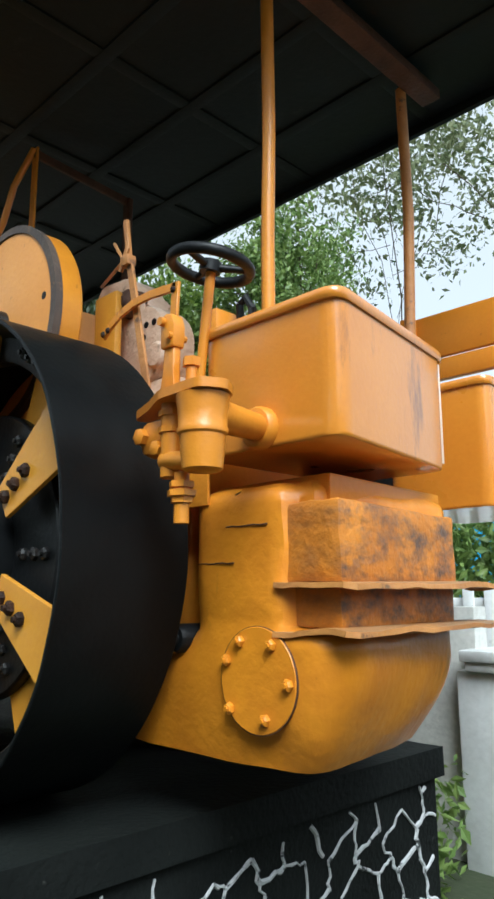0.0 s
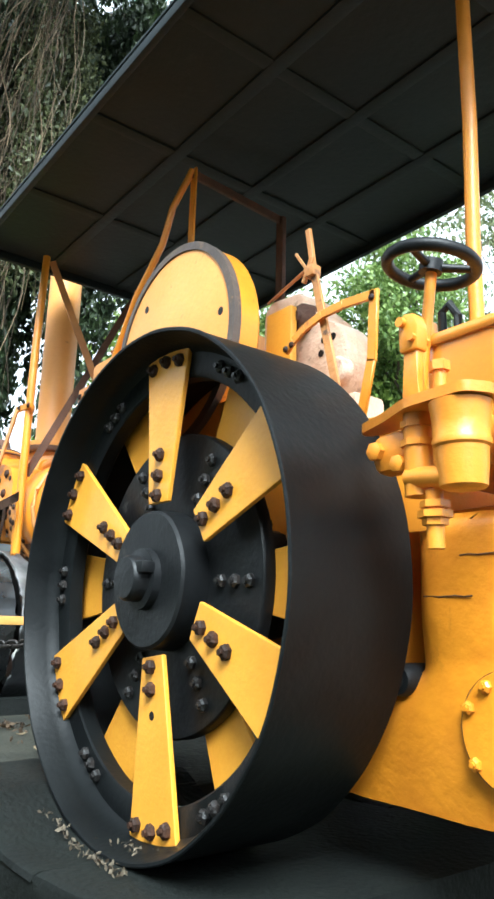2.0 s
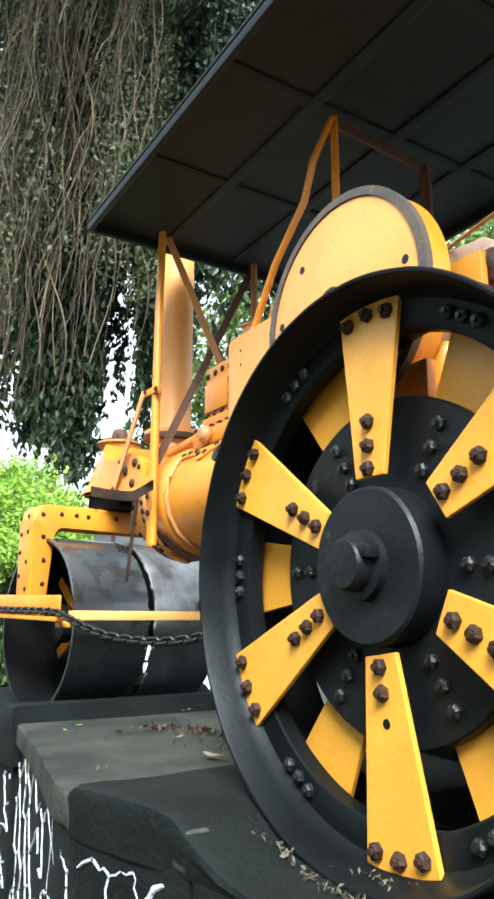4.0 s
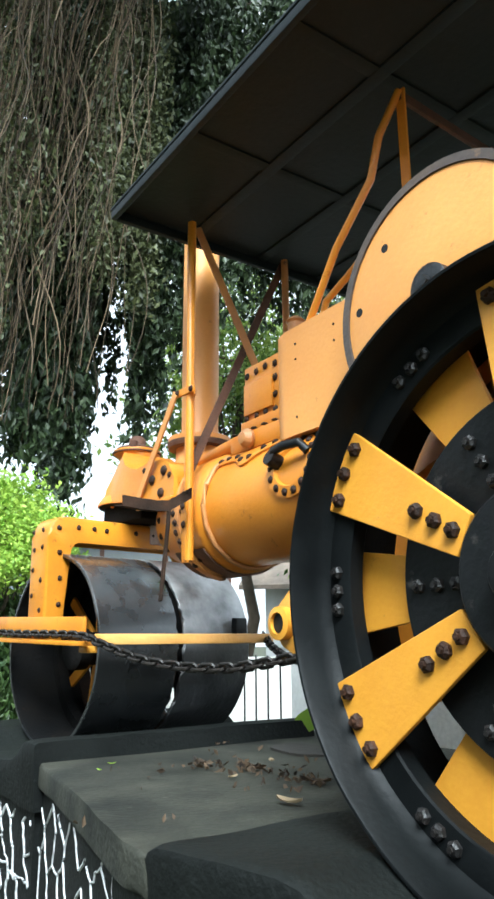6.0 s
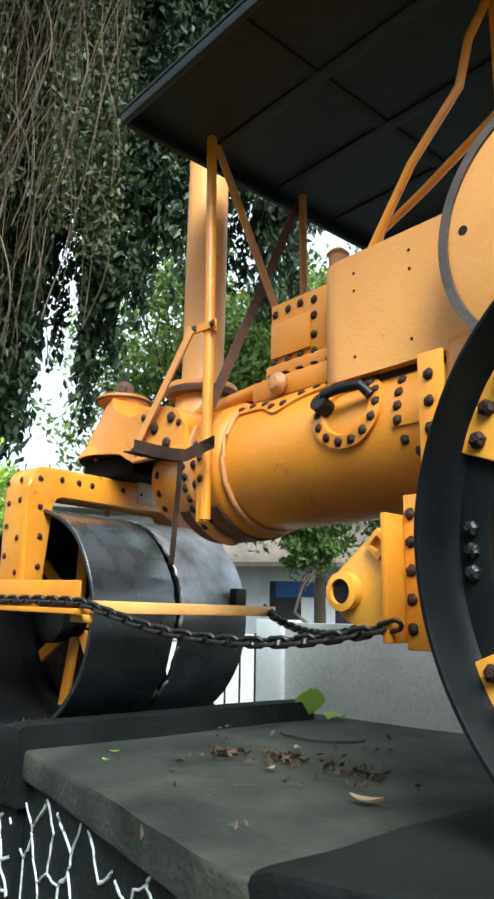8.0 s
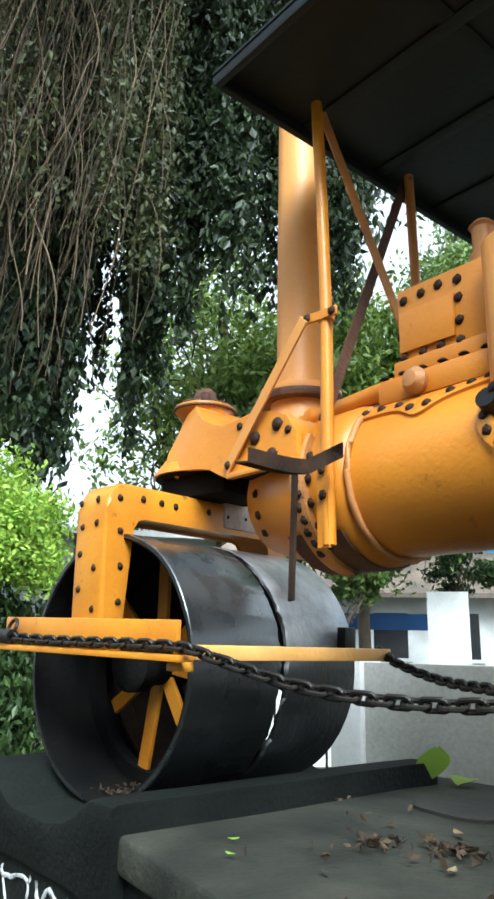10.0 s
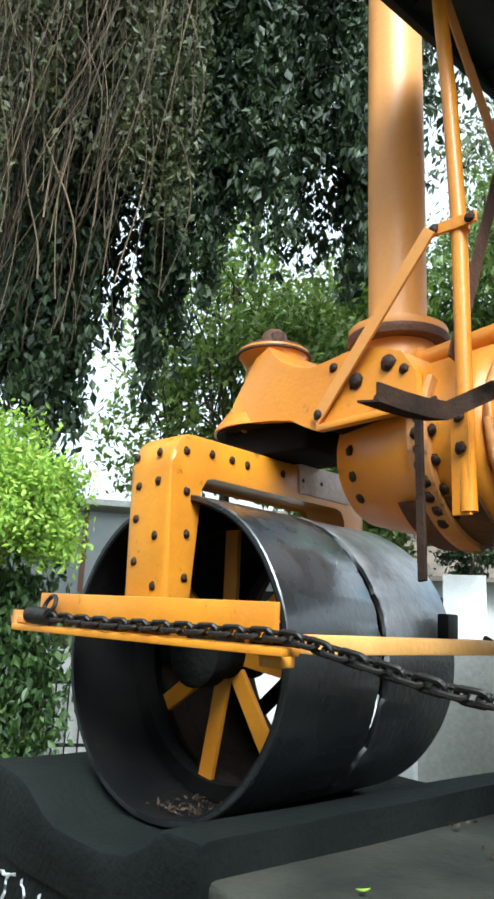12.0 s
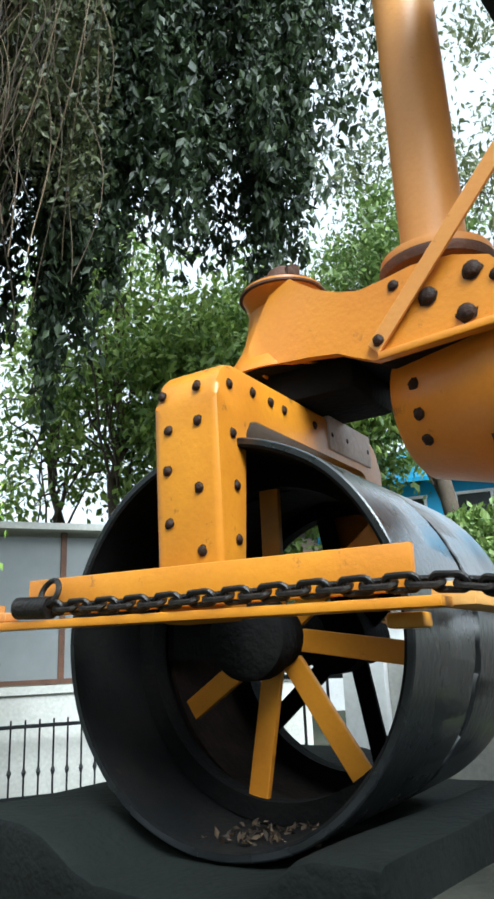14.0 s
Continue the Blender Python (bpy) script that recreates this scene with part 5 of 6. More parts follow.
bar(bm, (-2.10, 0.305, 1.28), (-2.115, 0.325, 0.97), 0.058, 0.010)
foot_plate = part("post_foot", bm, ORANGE, roller, "", False)
put_bolts(foot_plate, RIVET, [(-2.10, 0.297, 1.24), (-2.10, 0.302, 1.15)], (0, -1, 0))
# riveted band round the smokebox
bm = bmesh.new()
rows = []
for k in range(19):
    a = radians(-82 + 112 * k / 18)
    rows.append([bm.verts.new((x, YC - r * math.cos(a), BZ + r * math.sin(a))) for x, r in ((-2.315, 0.312), (-2.315, 0.343), (-2.305, 0.347), (-2.255, 0.347), (-2.247, 0.343), (-2.247, 0.312))])
for p, q in zip(rows, rows[1:]):
    for k in range(5):
        bm.faces.new((p[k], p[k + 1], q[k + 1], q[k]))
bm.faces.new(rows[0]), bm.faces.new(rows[-1])
band = part("smokebox_band", bm, ORANGE_WORN, roller, "worn riveted band round the smokebox")
put_bolts(band, RIVET, [Vector((-2.281 + 0.008 * (k % 2), YC - 0.346 * math.cos(a), BZ + 0.346 * math.sin(a))) for k, a in enumerate([radians(-52 + 8.2 * i) for i in range(9)])], lambda p: (0, p.y - YC, p.z - BZ), "rivet")
bm = bmesh.new()
lathe(bm, [(0.315, -2.42), (0.326, -2.415), (0.326, -2.14), (0.30, -2.14), (0.30, -2.42)], LIE, 72, True)
bmesh.ops.bisect_plane(bm, geom=bm.verts[:] + bm.edges[:] + bm.faces[:], plane_co=(0, 0, BZ - 0.20), plane_no=(0, 0, 1), clear_outer=True)
part("smokebox_base", bm, RUST, roller, "rust-brown band under the smokebox")

# ---- chains ----
def link_mesh(name, length, width, r):
    bm = bmesh.new()
    rings = []
    n, k = 20, 7
    for i in range(n):
        a = 2 * math.pi * i / n
        c, s = math.cos(a), math.sin(a)
        cx = math.copysign(length / 2 - width / 2, c) + width / 2 * c
        cy = width / 2 * s
        d = Vector((c, s, 0))
        rings.append([bm.verts.new(Vector((cx, cy, 0)) + r * (math.cos(2 * math.pi * j / k) * d + Vector((0, 0, math.sin(2 * math.pi * j / k))))) for j in range(k)])
    for i in range(n):
        p, q = rings[i], rings[(i + 1) % n]
        for j in range(k):
            bm.faces.new((p[j], p[(j + 1) % k], q[(j + 1) % k], q[j]))
    return mesh_of(name, bm, CHAIN, True)


def chain(points, link, pitch, label):
    top = tagged(new("chain"), label, "chain")
    pts = [Vector(p) for p in points]
    fine = []
    for i in range(len(pts) - 1):
        p0, p1, p2, p3 = pts[max(i - 1, 0)], pts[i], pts[i + 1], pts[min(i + 2, len(pts) - 1)]
        for k in range(20):
            t = k / 20
            fine.append(0.5 * ((2 * p1) + (p2 - p0) * t + (2 * p0 - 5 * p1 + 4 * p2 - p3) * t * t + (3 * p1 - p0 - 3 * p2 + p3) * t ** 3))
    fine.append(pts[-1])
    walked, want, i = 0.0, 0.0, 0
    for a, b in zip(fine, fine[1:]):
        seg = (b - a).length
        while want <= walked + seg and seg > 0:
            p = a + (b - a) * ((want - walked) / seg)
            ob = new("link", link)
            ob.parent = top
            ob.matrix_basis = Matrix.Translation(p) @ (b - a).to_track_quat("X", "Z").to_matrix().to_4x4() @ Matrix.Rotation(radians(28 if i % 2 else 118), 4, "X")
            want += pitch
            i += 1
        walked += seg
    return top


LINK = link_mesh("link", 0.070, 0.033, 0.0075)
chain([(-3.50, -0.215, 0.665), (-3.1, -0.17, 0.650), (-2.6, -0.105, 0.642), (-2.36, -0.07, 0.632), (-2.20, -0.055, 0.60), (-1.90, 0.0, 0.535), (-1.62, 0.07, 0.51), (-1.38, 0.13, 0.515), (-1.16, 0.18, 0.545), (-1.05, 0.21, 0.57)], LINK, 0.048, "dark iron chain draped along the scraper frame")
chain([(-2.49, 1.06, 0.63), (-2.36, 1.0, 0.585), (-2.10, 0.88, 0.54), (-1.85, 0.74, 0.525), (-1.55, 0.55, 0.53), (-1.30, 0.40, 0.56)], LINK, 0.048, "dark iron chain slung below the boiler")
bm = bmesh.new()
tube(bm, (-3.53, -0.222, 0.668), (-3.41, -0.205, 0.662), 0.03, n=14)
lathe(bm, [(0.036 + 0.008 * math.cos(a), 0.008 * math.sin(a)) for a in [2 * math.pi * k / 8 for k in range(8)]], Matrix.Translation((-3.42, -0.205, 0.70)) @ Matrix.Rotation(radians(70), 4, "X"), 20, True)
tagged(part("shackle", bm, CHAIN), "dark iron shackle at the end of a chain", "shackle")

# ---- surroundings ----
def leaf_cloud(name, centers, per, spread, size, mat, seed, droop=0.6, parent=None, label="", category="", kind="stuff"):
    """Many small folded leaves scattered round the centres, joined into one mesh."""
    rng = np.random.default_rng(seed)
    c = np.repeat(np.asarray(centers, float), per, axis=0)
    n = len(c)
    c = c + rng.normal(0, 1, (n, 3)) * np.asarray(spread)
    ax = rng.normal(0, 1, (n, 3))
    ax[:, 2] -= droop * 1.6
    ax /= np.linalg.norm(ax, axis=1)[:, None]
    sd = np.cross(ax, rng.normal(0, 1, (n, 3)))
    sd /= np.linalg.norm(sd, axis=1)[:, None]
    nm = np.cross(ax, sd)
    L = size * rng.uniform(0.6, 1.35, (n, 1))
    W = L * rng.uniform(0.17, 0.30, (n, 1))
    a = c - ax * L * 0.5
    b = c + ax * L * 0.5
    m = c - ax * L * 0.08 + nm * W * 0.25
    l, r = m + sd * W, m - sd * W
    v = np.stack([a, l, b, r], 1).reshape(-1, 3)
    k = np.arange(n)[:, None] * 4
    f = np.concatenate([k + [0, 1, 2], k + [0, 2, 3]], 0)
    me = bpy.data.meshes.new(name)
    me.from_pydata(v.tolist(), [], f.tolist())
    me.materials.append(mat)
    ob = new(name, me)
    if parent:
        ob.parent = parent
    if label:
        tagged(ob, label, category, kind=kind)
    return ob


LEAF_DARK = leaf_material("dark_leaf", (0.007, 0.016, 0.006), (0.062, 0.092, 0.034), 0.48)
LEAF_OLIVE = leaf_material("olive_leaf", (0.030, 0.038, 0.013), (0.135, 0.150, 0.057), 0.5)
LEAF_GARDEN = leaf_material("garden_leaf", (0.055, 0.115, 0.015), (0.27, 0.36, 0.070), 0.45)
LEAF_MID = leaf_material("mid_leaf", (0.085, 0.155, 0.030), (0.26, 0.35, 0.095), 0.45)
LEAF_BRIGHT = leaf_material("bright_leaf", (0.18, 0.33, 0.03), (0.46, 0.60, 0.09), 0.5)
LEAF_HEDGE = leaf_material("hedge_leaf", (0.022, 0.050, 0.010), (0.085, 0.14, 0.035), 0.45)
LEAF_PALE = leaf_material("pale_leaf", (0.10, 0.13, 0.05), (0.22, 0.24, 0.11), 0.5)
BARK = material("grey_brown_bark", (0.10, 0.075, 0.05), (0.055, 0.042, 0.03), 0.9, 0, 25, 3, 0.8)
ROOT = leaf_material("hanging_root", (0.012, 0.008, 0.005), (0.23, 0.165, 0.095), 0.8)


def limb(bm, a, b, r0, r1, rnd, bend=0.25, n=8, segs=7):
    a, b = Vector(a), Vector(b)
    pts = []
    for i in range(segs + 1):
        f = i / segs
        p = a.lerp(b, f)
        if 0 < i < segs:
            p += Vector((rnd.uniform(-1, 1), rnd.uniform(-1, 1), rnd.uniform(-0.6, 0.6))) * bend * math.sin(math.pi * f)
        pts.append((p, r0 + (r1 - r0) * f))
    rings = []
    for i, (p, r) in enumerate(pts):
        d = (pts[min(i + 1, segs)][0] - pts[max(i - 1, 0)][0]).normalized()
        s = d.cross(Vector((0.31, 0.17, 0.2))).normalized()
        u = s.cross(d)
        rings.append([bm.verts.new(p + r * (math.cos(2 * math.pi * k / n) * s + math.sin(2 * math.pi * k / n) * u)) for k in range(n)])
    for p, q in zip(rings, rings[1:]):
        for k in range(n):
            bm.faces.new((p[k], p[(k + 1) % n], q[(k + 1) % n], q[k]))
    bm.faces.new(rings[0]), bm.faces.new(rings[-1])
    return [p for p, _ in pts]


# the great tree with hanging roots and curtains of leaves
great = tagged(new("great_tree"), "huge dark tree with hanging roots and trailing leaves", "tree")
rnd = random.Random(21)
bm = bmesh.new()
limb(bm, (-11.0, -3.5, EARTH - 0.1), (-10.5, -3.0, 9.5), 0.7, 0.45, rnd, 0.3, 14)
for tip in ((-7.0, 0.0, 9.8), (-6.5, 2.5, 10.2), (-6.0, 4.5, 10.0), (-7.5, -1.0, 9.8), (-7.0, 7.5, 10.5), (-5.2, 6.0, 10.6)):
    limb(bm, (-10.6, -3.1, 8.2), tip, 0.25, 0.06, rnd, 0.5, 8, 9)
part("trunk", bm, BARK, great, "grey-brown trunk and limbs")
# tongues of trailing leaves: ground place, lower end, strands
centres = []
for i in range(24):
    f = (i + rnd.random()) / 24
    x = -8.0 + 2.8 * f + rnd.uniform(-0.6, 0.4)
    y = 1.5 + 3.4 * f + rnd.uniform(-0.7, 0.5)
    low = 2.2 + 2.0 * min(1, max(0, f - 0.18) / 0.25) + rnd.uniform(-0.4, 1.1)
    for s in range(rnd.choice((5, 6, 8))):
        px, py = x + rnd.gauss(0, 0.11), y + rnd.gauss(0, 0.11)
        z, end = 9.5, low + abs(rnd.gauss(0, 0.5))
        while z > end:
            px += rnd.uniform(-0.025, 0.025)
            py += rnd.uniform(-0.025, 0.025)
            if rnd.random() < min(1, 0.45 + 0.35 * (z - end)):
                centres.append((px, py, z))
            z -= 0.10
for i in range(8):
    x, y, low = rnd.uniform(-8.7, -7.6), rnd.uniform(1.0, 1.9), rnd.uniform(2.1, 2.9)
    for k in range(6):
        px, py, z = x + rnd.gauss(0, 0.12), y + rnd.gauss(0, 0.12), 6.0
        end = low + abs(rnd.gauss(0, 0.4))
        while z > end:
            if rnd.random() < 0.8:
                centres.append((px + rnd.uniform(-0.04, 0.04), py + rnd.uniform(-0.04, 0.04), z))
            z -= 0.10
leaf_cloud("crown", centres, 12, (0.06, 0.06, 0.06), 0.125, LEAF_DARK, 4, 1.2, great)
# thick foliage higher up, out of which the tongues hang
mass = []
for i in range(85):
    f = 0.78 * rnd.random()
    mass.append((-9.0 + 4.6 * f + rnd.uniform(-0.8, 0.8), 1.8 + 4.2 * f + rnd.uniform(-0.8, 1.2), rnd.uniform(5.9, 9.6)))
mass += [(rnd.uniform(-9.2, -7.4), rnd.uniform(0.8, 2.2), rnd.uniform(4.6, 9.0)) for _ in range(30)]
mass += [(rnd.uniform(-8.5, -4.5), rnd.uniform(-2.5, 2.5), rnd.uniform(8.6, 10.0)) for _ in range(110)]
mass += [(rnd.uniform(-9.8, -8.3), rnd.uniform(0.2, 1.5), rnd.uniform(3.9, 9.4)) for _ in range(45)]
leaf_cloud("crown", mass, 190, (0.24, 0.24, 0.30), 0.13, LEAF_DARK, 6, 1.0, great)
centres = []
for i in range(13):
    x, y = rnd.uniform(-6.9, -5.6), rnd.uniform(1.3, 2.2)
    low = rnd.uniform(3.9, 5.4)
    for s in range(6):
        px, py, z = x + rnd.gauss(0, 0.10), y + rnd.gauss(0, 0.10), 8.8
        while z > low + abs(rnd.gauss(0, 0.4)):
            centres.append((px + rnd.uniform(-0.05, 0.05), py + rnd.uniform(-0.05, 0.05), z))
            z -= 0.13
for i in range(17):
    x, y = rnd.uniform(-8.3, -6.3), rnd.uniform(0.1, 1.5)
    low = rnd.uniform(3.4, 6.0)
    for k in range(4):
        px, py, z = x + rnd.gauss(0, 0.08), y + rnd.gauss(0, 0.08), 8.6
        while z > low + abs(rnd.gauss(0, 0.5)):
            if rnd.random() < 0.6:
                centres.append((px + rnd.uniform(-0.05, 0.05), py + rnd.uniform(-0.05, 0.05), z))
            z -= 0.13
leaf_cloud("creeper", centres, 6, (0.08, 0.08, 0.07), 0.085, LEAF_OLIVE, 5, 0.8, great)
bm = bmesh.new()
knots = [(rnd.uniform(-7.4, -6.0), rnd.uniform(0.1, 1.5)) for _ in range(12)]
knots += [(rnd.uniform(-8.6, -7.2), rnd.uniform(0.2, 1.2)) for _ in range(5)]
for i in range(270):
    kx, ky = rnd.choice(knots)
    x, y = rnd.gauss(kx, 0.20), rnd.gauss(ky, 0.14)
    z1, z0 = 9.0, rnd.uniform(2.9, 5.2)
    p, q = Vector((x + 0.5, y + 0.2, z1)), Vector((x + rnd.uniform(-1.1, 0.4), y + rnd.uniform(-0.6, 0.35), z0))
    r = rnd.choice((0.003, 0.003, 0.003, 0.004, 0.004, 0.005, 0.008))
    w1, w2, a1, a2 = rnd.uniform(3, 7), rnd.uniform(8, 16), rnd.uniform(0, 6), rnd.uniform(0, 6)
    pts = []
    for k in range(27):
        f = k / 26
        sway = 0.36 * math.sin(w1 * f + a1) + 0.13 * math.sin(w2 * f + a2)
        lean = 0.20 * math.sin(w1 * f * 0.8 + a2) + 0.08 * math.sin(w2 * f + a1)
        pts.append(p.lerp(q, f) + Vector((sway, lean, 0)) * min(1, 3 * f))
    pipe(bm, pts, r, 5)
part("hanging_root", bm, ROOT, great, "brown hanging aerial roots")


def tree(name, foot, height, crown_c, crown_r, leaves, mat, seed, label, size=0.16, trunk_r=0.16, clumps=70):
    rnd = random.Random(seed)
    t = tagged(new(name), label, "tree")
    bm = bmesh.new()
    top = Vector(crown_c) + Vector((0, 0, crown_r[2] * 0.3))
    limb(bm, foot, top, trunk_r, trunk_r * 0.35, rnd, 0.25, 10, 9)
    cs = []
    for i in range(clumps):
        a, h, q = rnd.uniform(0, 2 * math.pi), rnd.uniform(-1, 1), rnd.random() ** 0.45
        w = math.sqrt(max(0, 1 - h * h))
        c = Vector(crown_c) + Vector((crown_r[0] * w * math.cos(a), crown_r[1] * w * math.sin(a), crown_r[2] * h)) * q
        cs.append(tuple(c))
        if i % 4 == 0:
            f = rnd.uniform(0.45, 0.95)
            limb(bm, Vector(foot).lerp(top, f), c, trunk_r * 0.25, 0.012, rnd, 0.2, 6, 6)
    part("trunk", bm, BARK, t)
    s = 0.095 * min(crown_r)
    leaf_cloud("crown", cs, leaves // clumps, (s * 1.4, s * 1.4, s), size, mat, seed, 0.5, t)
    return t


tree("garden_tree", (-9.8, 9.5, EARTH), 7, (-9.6, 8.8, 4.6), (2.8, 2.6, 2.7), 64000, LEAF_GARDEN, 31, "mid-green garden tree behind the wall", 0.16, 0.14, 200)
tree("street_tree", (-6.2, 9.6, EARTH), 9, (-6.7, 9.2, 6.4), (1.6, 1.6, 1.9), 15000, LEAF_MID, 33, "leafy green tree beyond the garden wall", 0.12, 0.18, 110)
tree("street_tree", (-2.5, 14.5, EARTH), 11, (-1.2, 12.2, 10.2), (4.2, 3.0, 3.4), 1800, LEAF_PALE, 35, "thin pale-leaved tree against the white sky", 0.16, 0.028, 26)
tree("street_tree", (-7.2, 14.5, EARTH), 11, (-6.6, 12.5, 10.5), (3.6, 3.0, 3.4), 5600, LEAF_PALE, 36, "thin pale-leaved tree against the white sky", 0.17, 0.028, 44)
tree("garden_tree", (-11.6, 7.2, EARTH), 9, (-11.4, 7.0, 6.2), (1.8, 1.9, 3.0), 5200, LEAF_GARDEN, 37, "mid-green garden tree behind the wall", 0.17, 0.14, 120)
tree("garden_tree", (-13.4, 7.2, EARTH), 8, (-13.2, 6.9, 5.4), (1.7, 1.9, 2.9), 3200, LEAF_GARDEN, 38, "mid-green garden tree behind the wall", 0.17, 0.12, 120)
tree("street_tree", (-15.0, 18.0, EARTH), 8, (-15.0, 17.5, 6.0), (5.0, 4.0, 4.0), 14000, LEAF_MID, 39, "leafy green tree beyond the houses", 0.25, 0.2, 120)
# unseen row added behind the camera; it blocks the low sky
for k, x in enumerate((-13.0, -7.0, -1.0, 5.0, 11.0)):
    tree("street_tree", (x, -11.0 - k % 2, EARTH), 8, (x, -11.0 - k % 2, 4.6), (3.6, 2.5, 4.2), 7000, LEAF_MID, 61 + k, "unseen leafy green tree added to block low sky", 0.36, 0.2, 90)
# clipped shrub and bamboo-like hedge
shrub = tagged(new("shrub"), "bright lime-green rounded shrub", "shrub")
cs = []
for i in range(150):
    a, h, q = rnd.uniform(0, 2 * math.pi), rnd.uniform(-0.6, 1), rnd.random() ** 0.3
    w = math.sqrt(max(0, 1 - h * h))
    cs.append((-7.25 + 0.85 * w * q * math.cos(a), 0.95 + 0.80 * w * q * math.sin(a), 1.50 + 0.84 * h * q))
leaf_cloud("crown", cs, 200, (0.10, 0.10, 0.09), 0.062, LEAF_BRIGHT, 51, 0.1, shrub)
bm = bmesh.new()
for i in range(7):
    limb(bm, (-7.25 + rnd.uniform(-0.1, 0.1), 0.95 + rnd.uniform(-0.1, 0.1), EARTH - 0.05), cs[i * 9], 0.03, 0.01, rnd, 0.15, 6, 6)
part("trunk", bm, BARK, shrub)
cs = []
for i in range(160):
    x, y = rnd.uniform(-8.2, -6.85), rnd.uniform(0.0, 1.7)
    cs += [(x, y, z) for z in np.arange(EARTH + 0.1, rnd.uniform(0.5, 1.1), 0.16)]
leaf_cloud("hedge", cs, 42, (0.09, 0.09, 0.08), 0.095, LEAF_HEDGE, 52, 1.0, None, "dense grassy green hedge at the foot of a shrub", "hedge")

# garden wall with its end pillars
bm = bmesh.new()
box(bm, -4.03, 0.30, 2.70, 2.84, EARTH - 0.05, 0.55, None, 0.008)
tagged(part("wall_back", bm, WALL), "stained grey plastered garden wall", "wall", kind="structure")
bm = bmesh.new()
box(bm, -4.33, -4.033, 2.66, 2.90, EARTH - 0.05, 0.57, None, 0.01)
tagged(part("wall_end", bm, WHITE), "whitewashed end of the garden wall", "wall", kind="structure")
# unseen walls added to hold low light off the machine's lower parts
for name, x0, x1, y0, y1 in (("light_block_east", 4.6, 4.8, -6.0, 6.5), ("light_block_south", -9.0, 4.6, -6.2, -6.0)):
    bm = bmesh.new()
    box(bm, x0, x1, y0, y1, EARTH - 0.05, 1.25, None, 0.01)
    tagged(part(name, bm, MOSSY), "unseen plain mossy wall added to block low light", "wall", kind="structure")
bm = bmesh.new()
box(bm, 0.22, 0.62, 2.62, 2.92, EARTH - 0.05, 0.22, None, 0.01)
box(bm, 0.29, 0.66, 2.58, 2.96, 0.22, 0.27, None, 0.012)
box(bm, 0.27, 0.68, 2.56, 2.98, 0.27, 0.33, None, 0.012)
tagged(part("gate_pillar", bm, WHITE), "cream painted gate pillar with a moulded cap", "pillar")
gate = tagged(new("iron_gate"), "black iron bar gate beside a cream pillar", "gate")
for k in range(9):
    bm = bmesh.new()
    tube(bm, (0.78 + 0.12 * k, 2.75, EARTH + 0.05), (0.78 + 0.12 * k, 2.75, 0.20), 0.010, n=8)
    part("bar", bm, BLACK, gate)
for z in (0.14, -0.55):
    bm = bmesh.new()
    box(bm, 0.64, 1.80, 2.74, 2.76, z, z + 0.03)
    part("rail", bm, BLACK, gate)


def iron_fence(x0, y0, x1, y1, n, z0, z1, label):
    f = tagged(new("iron_fence"), label, "fence")
    for k in range(n):
        u = k / (n - 1)
        x, y = x0 + (x1 - x0) * u, y0 + (y1 - y0) * u
        bm = bmesh.new()
        tube(bm, (x, y, z0), (x, y, z1), 0.010, n=6)
        lathe(bm, [(0.0101, z0 + 0.30), (0.022, z0 + 0.34), (0.0101, z0 + 0.38)], Matrix.Translation((x, y, 0)), 6)
        part("bar", bm, BLACK, f, smooth=False)
    for z in (z0 + 0.12, z1 - 0.06):
        bm = bmesh.new()
        bar(bm, (x0, y0, z), (x1, y1, z), 0.035, 0.02, (0.5, -1, 0))
        part("rail", bm, BLACK, f, smooth=False)
    return f


iron_fence(-8.6, 2.2, -7.6, 4.1, 17, EARTH, 0.06, "black iron railings before a white wall")
iron_fence(-5.4, 2.9, -4.4, 2.9, 6, EARTH, 0.45, "black iron railings beside the garden wall")
bm = bmesh.new()
box(bm, -2.4, 3.0, 0.0, 0.10, EARTH - 0.05, 0.28, Matrix.Translation((-8.25, 3.30, 0)) @ Matrix.Rotation(radians(62), 4, "Z"))
tagged(part("wall_low", bm, WALL), "low white wall behind railings", "wall", kind="structure")
bm = bmesh.new()
box(bm, -2.4, 3.0, -0.03, 0.13, 0.284, 0.36, Matrix.Translation((-8.25, 3.30, 0)) @ Matrix.Rotation(radians(62), 4, "Z"))
tagged(part("wall_coping", bm, WALL), "pinkish coping on the low wall", "coping", kind="structure")
GLASS_GREY = material("grey_screen", (0.20, 0.21, 0.21), (0.14, 0.15, 0.15), 0.4, 0, 10, 1, 0.05)
stall = tagged(new("screen_shed"), "grey sheet-panel shed with rusty posts", "shed")
SM = Matrix.Translation((-8.45, 3.30, 0)) @ Matrix.Rotation(radians(62), 4, "Z")
for k in range(4):
    bm = bmesh.new()
    box(bm, -2.4 + 0.9 * k, -1.53 + 0.9 * k, 0.02, 0.05, 0.42, 1.90, SM)
    part("panel", bm, GLASS_GREY, stall)
for k in range(5):
    bm = bmesh.new()
    box(bm, -2.42 + 0.9 * k - 0.03, -2.42 + 0.9 * k + 0.03, -0.01, 0.06, 0.37, 1.95, SM)
    part("post", bm, RUST, stall)
bm = bmesh.new()
box(bm, -2.5, 1.30, -0.15, 1.6, 1.96, 2.03, SM)
